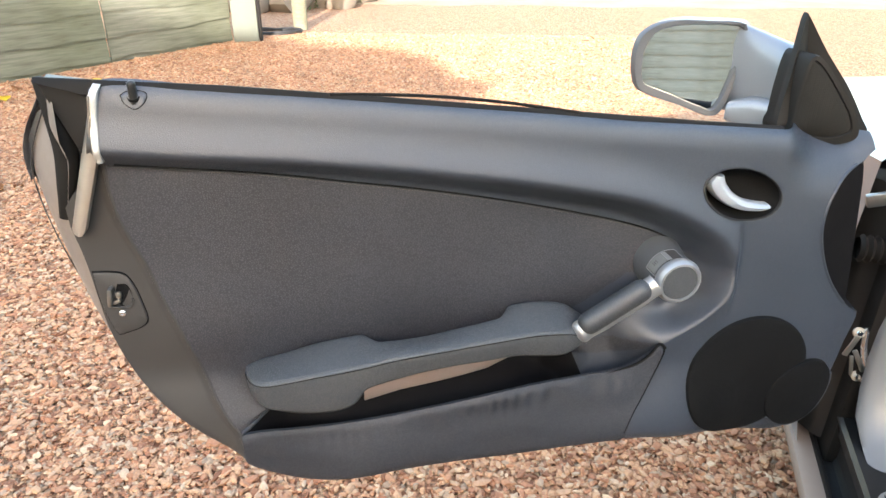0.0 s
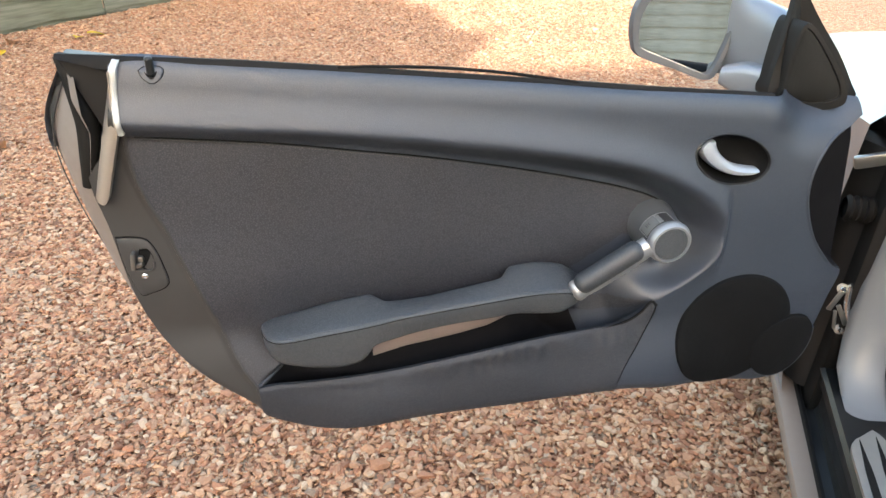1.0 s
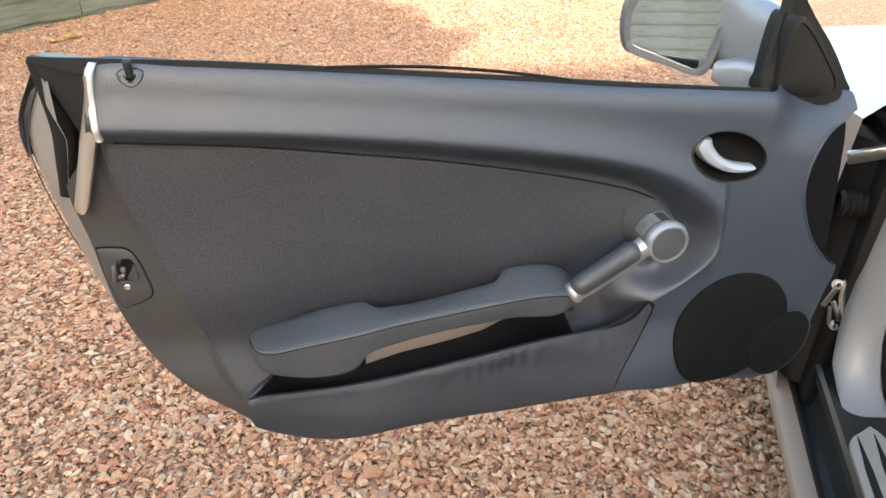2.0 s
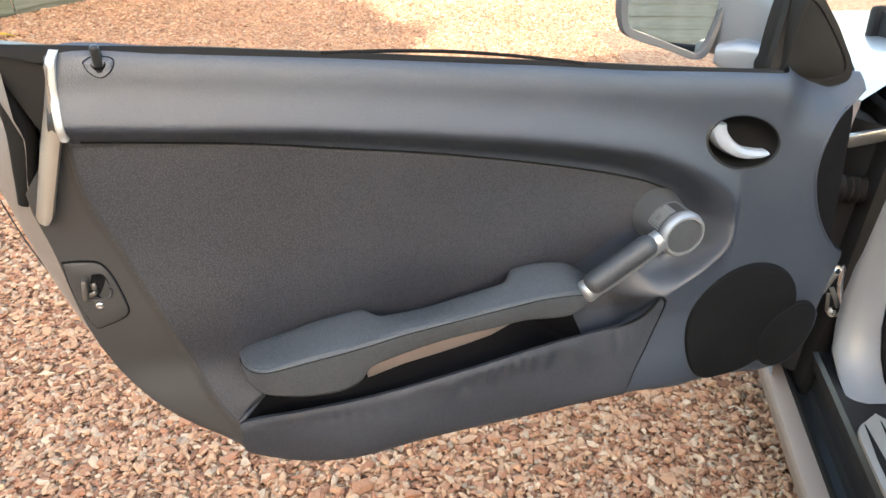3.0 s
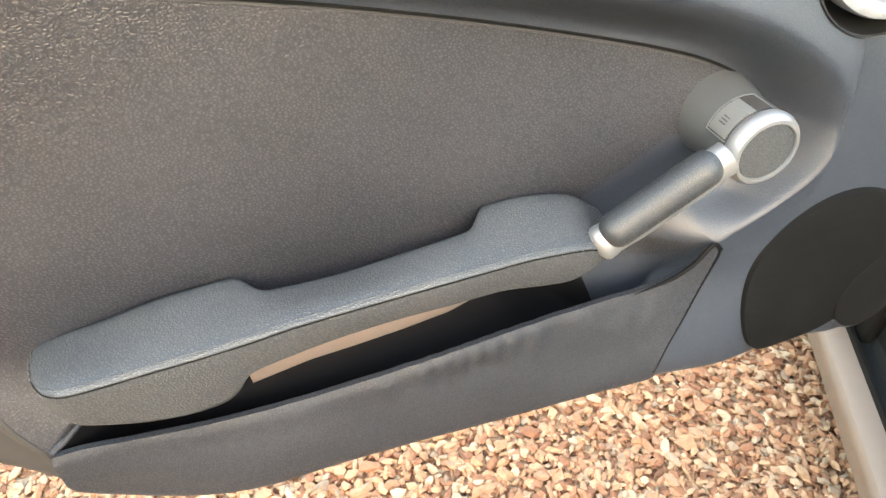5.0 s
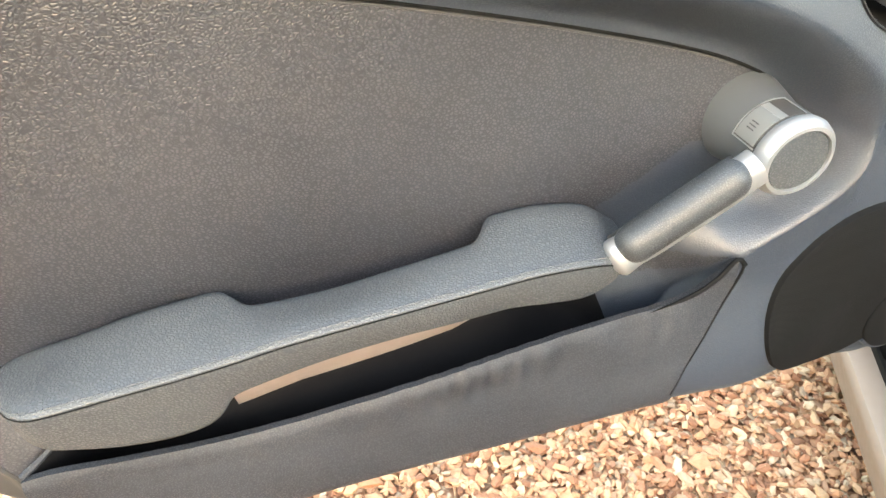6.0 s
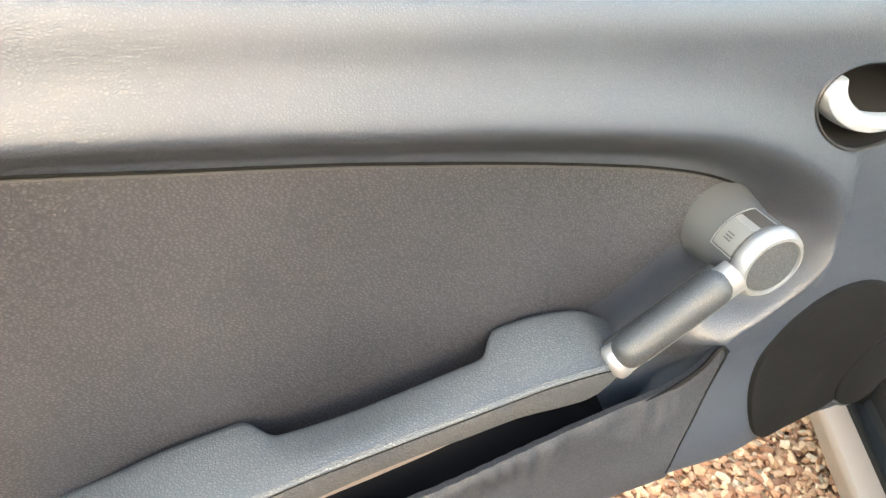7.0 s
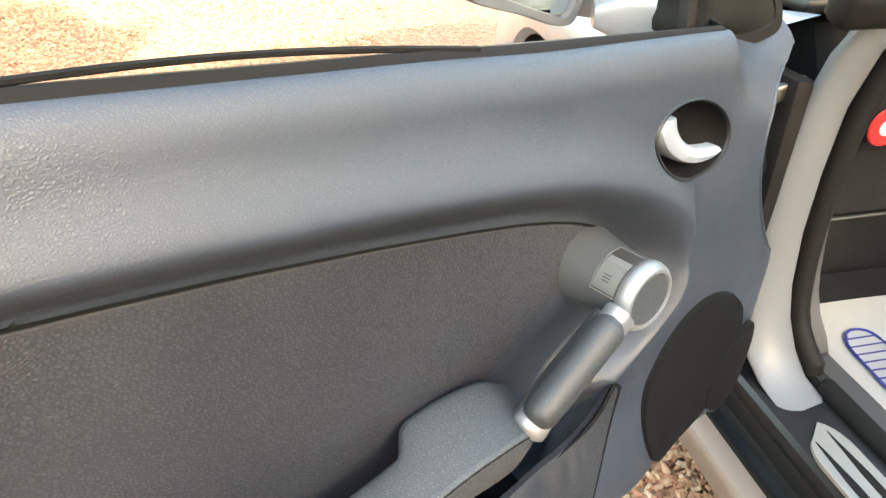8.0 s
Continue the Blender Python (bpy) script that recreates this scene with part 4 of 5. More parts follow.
        secs.append([(u, -0.034, zt), (u, -0.0285, zb + (zt - zb) * 0.5), (u, -0.020, zb), (u, -0.013, zb), (u, -0.018, zt)])
    dpart("armrest_inlay", rings(secs), M_INLAY, "slim satin aluminium inlay under the armrest")


build_armrest()


def build_pocket():
    """Map pocket: a soft flap with a gathered upper hem."""
    us = np.linspace(-0.132, 0.487, 150)
    rows = 26
    secs = []
    for u in us:
        zt = float(np.interp(u, pocket_c[:, 0], pocket_c[:, 1]))
        zb = float(f_bot(np.array([u]))[0]) + 0.004
        if u > 0.431:
            zb = min(max(zb, float(np.interp(u, [0.431, 0.444, 0.464, 0.482, 0.4915], [0.464, 0.510, 0.543, 0.577, 0.606]))), zt - 0.004)
        fr = []
        for k in range(rows):
            t = k / (rows - 1)
            z = zt * (1 - t) + zb * t
            d = float(base_depth(np.array([u]), np.array([z]))[0]) - 0.004
            wr = 0.0019 * math.sin(u * 230 + 6 * math.sin(u * 27)) * math.exp(-((zt - z - 0.018) / 0.014) ** 2) * float(np.interp(u, [-0.1, 0.05, 0.2, 0.4, 0.46], [0.1, 0.35, 1.0, 0.8, 0.0]))
            crumple = (0.0055 * noise.noise(Vector((u * 8, z * 24, 1.3))) + 0.0012 * noise.noise(Vector((u * 40, z * 60, 4.3)))) * min(1.0, t * 5) * (1 - t)
            edge = 0.003 * math.exp(-((zt - z) / 0.004) ** 2)
            sag = -0.014 * math.exp(-((u - 0.20) / 0.14) ** 2) * math.exp(-((zt - z) / 0.055) ** 2)
            fr.append((u, d + wr + crumple + edge + sag, z))
        bk = [(u, fr[0][1] + 0.006, fr[0][2] - 0.001), (u, fr[3][1] + 0.008, fr[3][2]), (u, fr[12][1] + 0.006, fr[12][2])]
        secs.append(bk[::-1] + fr)
    dpart("map_pocket", rings(secs, False, False), M_POCKET, "soft black vinyl map pocket with gathered hem")
    right = [(0.4865, 0.6165), (0.4915, 0.608), (0.489, 0.595), (0.482, 0.577), (0.464, 0.543), (0.444, 0.510), (0.431, 0.480)]
    q = spline(right, 30)
    d = base_depth(q[:, 0], q[:, 1])
    dpart("pocket_seam", tube([(a, c - 0.0045, b) for (a, b), c in zip(q, d)], [0.0014 - 0.0008 * k / 29 for k in range(30)], 6), M_DARK, "thin dark seam")
    q = spline([(0.400, 0.577), (0.445, 0.587), (0.467, 0.601), (0.482, 0.618), (0.4925, 0.610)], 24)
    d = base_depth(q[:, 0], q[:, 1])
    dpart("pocket_edging", tube([(a, c - 0.0045, b) for (a, b), c in zip(q, d)], [0.0022 * min(1.0, 0.05 + k / 9) for k in range(24)], 6), M_DARK)


build_pocket()


def build_speaker():
    for name, cu, cz, r, lift in (("speaker_grille", 0.6425, 0.5380, 0.1060, 0.0), ("small_speaker_grille", 0.750, 0.4915, 0.0635, 0.004)):
        secs = []
        for k, h in ((1.02, 0.004), (1.0, -0.0015), (0.97, -0.0025), (0.93, -0.003), (0.6, -0.005), (0.3, -0.006), (0.003, -0.006)):
            row = []
            for t in np.linspace(0, math.tau, 56, endpoint=False):
                u, z = cu + r * k * math.cos(t), cz + r * k * math.sin(t)
                d = float(base_depth(np.array([u]), np.array([max(z, 0.432)]))[0])
                row.append((u, d + h - lift - 0.0035, z))
            secs.append(row)
        dpart(name, rings(secs, True, False), M_SPEAKER, "round black mesh loudspeaker grille")
    q = [(0.750 + 0.0655 * math.cos(t), 0.4925 + 0.0655 * math.sin(t)) for t in np.linspace(radians(-140), radians(20), 30)]
    d = base_depth(np.array([a for a, _ in q]), np.array([max(b, 0.43) for _, b in q]))
    dpart("speaker_rim", tube([(a, c - 0.005, b) for (a, b), c in zip(q, d)], 0.0035, 8), M_LEATHER)


build_speaker()


def build_pull():
    """Pull handle: metal frame, padded grip, barrel knob with window switch."""
    axis = Vector((-0.04, -1.0, 0.03)).normalized()
    fc = Vector((0.4850, -0.0365, 0.7322))
    R = 0.0328
    side = axis.cross(Vector((0, 0, 1))).normalized()
    up = side.cross(axis).normalized()
    fr = Matrix((side.to_4d(), up.to_4d(), axis.to_4d(), (0, 0, 0, 1))).transposed()
    for i in range(3):
        fr[3][i] = 0.0
    fr = Matrix.Translation(fc) @ fr.to_3x3().to_4x4()
    dpart("knob_barrel", lathe([(R + 0.0090, -0.095), (R + 0.0065, -0.075), (R + 0.0032, -0.058), (R + 0.0003, -0.0435), (R - 0.0003, -0.040), (R - 0.0006, -0.010)], 56, fr), M_BARREL, "grey satin handle barrel")
    dpart("knob_ring", lathe([(R - 0.0012, -0.0135), (R + 0.0004, -0.0115), (R + 0.0010, -0.007), (R - 0.0006, -0.0015), (R - 0.0035, 0.0022), (0.0264, 0.0026), (0.0256, -0.002)], 56, fr), M_KNOB, "satin silver knob ring")
    dpart("knob_disc", lathe([(0.0259, 0.0000), (0.0246, 0.0014), (0.015, 0.0018), (0, 0.0020)], 48, fr), M_ARM, "grained black knob insert")

    def solid(r0, r1, a0, a1, h0, h1):
        """A curved block on the barrel: angles from its right side, degrees."""
        secs = []
        for a in np.linspace(radians(a0), radians(a1), 18):
            row = [fr @ Vector((r0 * math.cos(a), r0 * math.sin(a), h)) for h in np.linspace(h0, h1, 4)]
            secs.append(row + [fr @ Vector((r1 * math.cos(a), r1 * math.sin(a), h)) for h in np.linspace(h1, h0, 4)])
        return rings(secs)
    dpart("switch_frame", solid(R - 0.004, R + 0.0007, 10.5, 12.5, -0.0400, -0.0140), M_KNOB, "silver switch frame")
    dpart("switch_frame", solid(R - 0.004, R + 0.0007, 99, 100.8, -0.0400, -0.0140), M_KNOB, "silver switch frame")
    dpart("switch_frame", solid(R - 0.004, R + 0.0008, 10.5, 100.8, -0.0404, -0.0392), M_KNOB, "silver switch frame")
    dpart("switch_well", solid(R - 0.006, R + 0.0002, 12.5, 99, -0.0392, -0.0135), M_ENDCAP, "dark gap round the switch")
    dpart("window_switch", solid(R - 0.004, R + 0.0010, 15, 62, -0.0382, -0.0143), M_SWITCH, "grey window switch rocker")
    secs = []
    for a in np.linspace(62.5, 96, 14):
        k = radians(a)
        w = R + 0.0008 - 0.0016 * ((a - 62.5) / 33.5) ** 0.9
        secs.append([fr @ Vector((x * math.cos(k), x * math.sin(k), h)) for x, h in ((R - 0.011, -0.0382), (w, -0.0382), (w, -0.0143), (R - 0.011, -0.0143))])
    dpart("switch_ramp", rings(secs), M_KNOB, "bright hollowed end of the switch")
    for a in (30, 35, 40):
        dpart("switch_mark", solid(R + 0.0006, R + 0.0013, a, a + 1.6, -0.031, -0.023), M_MARK)
    # grip
    p0, p1 = Vector((0.3467, -0.0300, 0.6690)), Vector((0.4420, -0.0315, 0.7318))
    ax = (p1 - p0).normalized()
    out = Vector((0, -1, 0)) - ax * ax.dot(Vector((0, -1, 0)))
    out.normalize()
    sd = out.cross(ax).normalized()
    sd = sd if sd.z > 0 else -sd

    def bar(t0, t1, prof, flat, dz, do, n=30):
        """A rounded bar along the grip's line; prof gives its half width, dz its shift upward, do outward."""
        secs = []
        for i in range(n + 1):
            t = t0 + (t1 - t0) * (0.5 - 0.5 * math.cos(math.pi * i / n))
            w = prof(t)
            c = p0 + (p1 - p0) * t + sd * (dz(t) if callable(dz) else dz) + out * do
            secs.append([c + sd * w * math.cos(k) + out * w * flat * math.sin(k) for k in np.linspace(0, math.tau, 26, endpoint=False)])
        return rings(secs)

    def rounded(w, t0, t1, r0, r1):
        def prof(t):
            a, b = min(1.0, max(0.0, (t - t0) / r0)), min(1.0, max(0.0, (t1 - t) / r1))
            return w * max(0.08, math.sqrt(1 - (1 - a) ** 2)) * max(0.08, math.sqrt(1 - (1 - b) ** 2))
        return prof
    shoe = lambda t: 0.0160 * (1 + 0.10 * math.exp(-((t + 0.02) / 0.07) ** 2)) * max(0.55, math.sqrt(max(0.0, 1 - max(0.0, (-0.03 - t) / 0.07) ** 2)))
    dpart("pull_frame", bar(-0.09, 1.06, shoe, 0.86, lambda t: -0.0052 - 0.0022 * sstep(t, 0.05, 0.25) * (1 - sstep(t, 0.75, 1.0)), 0.0015), M_KNOB, "satin silver handle frame")
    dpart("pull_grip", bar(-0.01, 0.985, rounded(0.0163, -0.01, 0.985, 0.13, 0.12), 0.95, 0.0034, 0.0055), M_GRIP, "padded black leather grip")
    dpart("pull_back", bar(0.0, 0.98, lambda t: 0.015, 0.6, -0.011, -0.012), M_ENDCAP)


build_pull()


def build_latch():
    def plate(s, d):
        q = spline([(-0.287, 0.781), (-0.268, 0.781), (-0.250, 0.777), (-0.241, 0.761), (-0.236, 0.740), (-0.2325, 0.715), (-0.240, 0.704), (-0.263, 0.695), (-0.272, 0.694), (-0.281, 0.722), (-0.286, 0.752), (-0.287, 0.781)], 44)[:-1]
        c = np.array([-0.260, 0.738])
        pts = c + (q - c) * s
        return [(u, float(panel_depth(np.array([max(u, -0.284)]), np.array([z]))[0]) + d, z) for u, z in pts]
    dpart("latch_joint", rings([plate(1.06, 0.001), plate(1.05, -0.0008), plate(1.0, -0.0008)], True, False), M_DARK, "dark joint round the latch plate")
    dpart("latch_plate", rings([plate(1.0, 0.003), plate(1.0, -0.0022), plate(0.96, -0.0032), plate(0.6, -0.003), plate(0.05, -0.003)], True, False), M_ENDCAP, "charcoal latch plate")
    dd = float(panel_depth(np.array([-0.255]), np.array([0.745]))[0])
    hole = spline([(-0.2600, 0.7655), (-0.2495, 0.7640), (-0.2450, 0.7480), (-0.2480, 0.7350), (-0.2600, 0.7360), (-0.2650, 0.7480), (-0.2600, 0.7655)], 33)[:-1]
    mid = hole.mean(0)
    rim = lambda k, d: [(u, dd + d, z) for u, z in mid + (hole - mid) * k]
    dpart("latch_slot", rings([rim(1.06, -0.0028), rim(1.04, -0.0040), rim(0.98, -0.0036), rim(0.92, -0.0030), rim(0.5, -0.0031), rim(0.02, -0.0031)], True, False), M_DARK, "dark latch slot")
    dpart("latch_claw", rbox(0.006, 0.014, 0.026, 0.0025, 2, Matrix.Translation((-0.2700, dd - 0.006, 0.7510)) @ Matrix.Rotation(radians(9), 4, "Y")), M_STEEL, "steel latch claw")
    dpart("latch_claw_tip", rbox(0.011, 0.010, 0.006, 0.002, 2, Matrix.Translation((-0.2640, dd - 0.005, 0.7440)) @ Matrix.Rotation(radians(-20), 4, "Y")), M_STEEL)
    dpart("latch_striker", rbox(0.007, 0.006, 0.009, 0.002, 2, Matrix.Translation((-0.2610, dd - 0.004, 0.7520))), M_STEEL)
    lip = spline([(-0.2735, 0.7365), (-0.262, 0.7335), (-0.250, 0.7335), (-0.2455, 0.7390), (-0.2450, 0.7460)], 20)
    dpart("latch_shelf", tube([(u, dd - 0.0045, z) for u, z in lip], 0.0018, 8), M_ENDCAP, "moulded lip under the latch slot")
    dpart("latch_screw", lathe([(0, 0.0022), (0.0016, 0.0022), (0.0018, 0.003), (0.0030, 0.003), (0.0044, 0.0018), (0.0048, -0.002), (0, -0.002)], 18, Matrix.Translation((-0.2608, dd - 0.004, 0.7250)) @ Matrix.Rotation(radians(90), 4, "X")), M_CHROME, "steel screw")


build_latch()


def build_sail():
    """Triangular corner panel with its tweeter grille, which faces the seat."""
    def tri(scale, lift, cu=0.735, cz=0.955):
        base = spline([(0.707, 1.070), (0.705, 1.067), (0.702, 1.053), (0.692, 0.990), (0.677, 0.908), (0.70, 0.898), (0.80, 0.892), (0.846, 0.892), (0.832, 0.916), (0.799, 0.962), (0.750, 1.016), (0.712, 1.064), (0.707, 1.070)], 60)
        return [(cu + (u - cu) * scale, 0.082 + 0.15 * (z - 0.9155) + 0.05 * (u - 0.65) + lift, cz + (z - cz) * scale) for u, z in base]
    dpart("sail_panel", rings([tri(1.0, 0.019), tri(1.0, 0.0105), tri(0.985, 0.008), tri(0.6, 0.0078), tri(0.02, 0.0078)]), M_SAIL, "black triangular corner panel")

    def tw(pts, scale, lift, n=60):
        cu, cz = 0.728, 0.945
        q = spline(pts, n + 1)[:-1]
        return [(cu + (u - cu) * scale, 0.078 - 0.45 * (cu + (u - cu) * scale - 0.70) + lift, cz + (z - cz) * scale) for u, z in q]
    bez = [(0.691, 0.911), (0.694, 0.898), (0.716, 0.891), (0.740, 0.889), (0.763, 0.893), (0.779, 0.904), (0.775, 0.928), (0.757, 0.958), (0.729, 0.996), (0.709, 1.017), (0.699, 1.012), (0.695, 0.970), (0.694, 0.915)]
    gri = [(0.698, 0.914), (0.703, 0.907), (0.720, 0.903), (0.740, 0.902), (0.757, 0.906), (0.768, 0.914), (0.764, 0.932), (0.750, 0.955), (0.725, 0.990), (0.708, 1.008), (0.702, 1.002), (0.698, 0.960), (0.698, 0.914)]
    dpart("tweeter_bezel", rings([tw(bez, 1.0, 0.06), tw(bez, 1.0, 0.003), tw(bez, 0.985, 0.0), tw(gri, 1.03, -0.001), tw(gri, 0.99, 0.003)], True, False), M_SAIL, "charcoal tweeter surround")
    dpart("tweeter_grille", rings([tw(gri, 1.0, 0.002), tw(gri, 0.95, -0.0005), tw(gri, 0.5, -0.003), tw(gri, 0.003, -0.0035)]), M_TWEETER, "black mesh tweeter grille")


build_sail()


def build_mirror():
    gl = [(0.547, 0.968), (0.549, 0.991), (0.563, 1.018), (0.588, 1.029), (0.623, 1.034), (0.690, 1.033), (0.697, 1.021), (0.693, 0.985), (0.683, 0.944), (0.666, 0.903), (0.643, 0.906), (0.601, 0.922), (0.558, 0.938), (0.549, 0.950)]
    ou = [(0.533, 0.958), (0.532, 0.981), (0.539, 1.013), (0.562, 1.033), (0.596, 1.042), (0.639, 1.042), (0.695, 1.040), (0.703, 1.025), (0.699, 0.981), (0.690, 0.935), (0.676, 0.895), (0.654, 0.890), (0.612, 0.905), (0.565, 0.919), (0.541, 0.932)]
    c = np.array([0.62, 0.968])

    def ring(pts, scale, d, su=0.0, sz=0.0):
        q = spline(pts + [pts[0]], 71)[:-1]
        out = []
        for p in q:
            u, z = c + (p - c) * scale
            out.append((u + su, 0.260 - 0.28 * (u - 0.62) + 0.11 * (z - 0.97) + d, z + sz))
        return out
    dpart("mirror_glass", rings([[(u, d + 0.003 + 0.105 * (0.70 - u) + 0.06 * (z - 0.90), z) for u, d, z in ring(gl, k, 0.0)] for k in (1.0, 0.5, 0.003)], True, False), M_MIRROR, "mirror glass")
    dpart("mirror_bezel", rings([ring(gl, 1.02, 0.042), ring(gl, 1.02, 0.002), ring(gl, 1.035, -0.001), ring(ou, 0.985, -0.002), ring(ou, 1.0, 0.001), ring(ou, 1.0, 0.012)], True, False), M_BEZEL, "dark grey mirror surround")
    dpart("mirror_housing", rings([ring(ou, 1.0, 0.003), ring(ou, 1.02, 0.020, 0.012), ring(ou, 1.0, 0.05, 0.04, -0.006), ring(ou, 0.9, 0.08, 0.065, -0.015), ring(ou, 0.6, 0.105, 0.08, -0.02), ring(ou, 0.003, 0.115, 0.085, -0.022)], True, False), M_SILVER, "silver painted mirror housing")
    secs = []
    for k in np.linspace(0, 1, 12):
        p = Vector((0.708, 0.288, 0.966)).lerp(Vector((0.755, 0.158, 0.952)), k)
        h, w = 0.073 - 0.014 * k, 0.028 + 0.022 * k
        row = []
        for a in np.linspace(0, math.tau, 28, endpoint=False):
            ca, sa = math.cos(a), math.sin(a)
            x, y = abs(ca) ** 0.7 * math.copysign(1, ca), abs(sa) ** 0.7 * math.copysign(1, sa)
            row.append((p.x + w * x * 0.8, p.y + w * x * 0.6, p.z + h * y - 0.01 * x * y))
        secs.append(row)
    dpart("mirror_arm", rings(secs), M_SILVER, "silver painted arm of the door mirror")
    secs = []
    for k in np.linspace(0, 1, 8):
        p = Vector((0.672, 0.208, 0.908)).lerp(Vector((0.722, 0.138, 0.906)), k)
        h, w = 0.014 + 0.014 * min(1, k * 2.5), 0.022
        row = []
        for a in np.linspace(0, math.tau, 24, endpoint=False):
            ca, sa = math.cos(a), math.sin(a)
            x, y = abs(ca) ** 0.55 * math.copysign(1, ca), abs(sa) ** 0.55 * math.copysign(1, sa)
            row.append((p.x + w * x * 0.7, p.y + w * x * 0.7, p.z + h * y))
        secs.append(row)
    dpart("mirror_foot", rings(secs), M_SILVER, "silver mirror foot")


build_mirror()


# ---- the car body ----


def cpart(name, bm, material, label="", smooth=True):
    return part(name, bm, material, car, label, smooth)


def sweep_f(profile, f0, f1, n=2):
    """A closed (c, z) profile drawn along the car's length."""
    return rings([[(c, f, z) for c, z in profile] for f in np.linspace(f0, f1, n)])


def build_rear():
    """Rear wing with wheel arch, shut pillar, boot lid and wheel behind the door opening."""
    secs = []
    stations = np.linspace(-1.02, -2.32, 30)
    for f in stations:
        top = np.interp(f, [-2.32, -2.1, -1.7, -1.3, -1.02], [0.70, 0.82, 0.90, 0.915, 0.905])
        x0 = np.interp(f, [-2.32, -2.15, -1.8, -1.4, -1.02], [0.20, 0.07, -0.012, -0.028, -0.012])
        d = abs(f + 1.38)
        lo = 0.32 + math.sqrt(max(0, 0.36 ** 2 - d ** 2)) * 0.92 if d < 0.36 else 0.21
        secs.append([(x0 + 0.02, f, lo), (x0, f, lo + (top - lo) * 0.15), (x0 - 0.004, f, lo + (top - lo) * 0.55), (x0 + 0.010, f, top - 0.06), (x0 + 0.045, f, top - 0.014), (x0 + 0.11, f, top), (x0 + 0.24, f, top + 0.008)])
    cpart("rear_wing", rings(secs, False, False), M_SILVER, "silver painted rear wing with wheel arch")
    secs = []
    for f in np.linspace(-1.25, -2.30, 16):
        top = np.interp(f, [-2.32, -2.1, -1.7, -1.3, -1.02], [0.70, 0.82, 0.90, 0.915, 0.905])
        x0 = np.interp(f, [-2.32, -2.15, -1.8, -1.4, -1.02], [0.20, 0.07, -0.012, -0.028, -0.012]) + 0.246
        secs.append([(x0 + (1.6 - 2 * x0) * t, f, top + 0.004 + 0.035 * math.sin(math.pi * t) ** 0.6) for t in np.linspace(0, 1, 12)])
    cpart("boot_lid", rings(secs, False, False), M_SILVER, "silver painted boot lid")
    secs = [[(0.0, -1.02, z), (0.02, -0.985, z), (0.14, -0.985, z), (0.19, -1.03, z), (0.19, -1.10, z), (0.02, -1.10, z)] for z in np.linspace(0.22, 0.89, 10)]
    cpart("shut_pillar", rings(secs), M_JAMB, "silver painted shut pillar behind the door opening")
    cpart("cabin_back", rbox(1.25, 0.05, 0.70, 0.02, 2, Matrix.Translation((0.80, -1.12, 0.55))), M_CARPET, "dark carpeted back of the cabin")
    tw = Matrix.Translation((0.10, -1.38, 0.315)) @ Matrix.Rotation(radians(-90), 4, "Y")
    whl = cpart("rear_wheel", lathe([(0.20, -0.10), (0.285, -0.11), (0.312, -0.09), (0.318, 0.0), (0.312, 0.085), (0.285, 0.105), (0.215, 0.10)], 48, tw), M_TYRE, "black rear tyre")
    part("rim", lathe([(0.0, 0.055), (0.05, 0.06), (0.19, 0.07), (0.212, 0.098), (0.216, 0.09), (0.216, -0.10)], 48, tw), M_SATIN, whl, "silver wheel rim")
    cpart("rear_arch_liner", rbox(0.30, 0.75, 0.36, 0.03, 2, Matrix.Translation((0.20, -1.38, 0.47))), M_RUBBER, "black wheel arch liner")


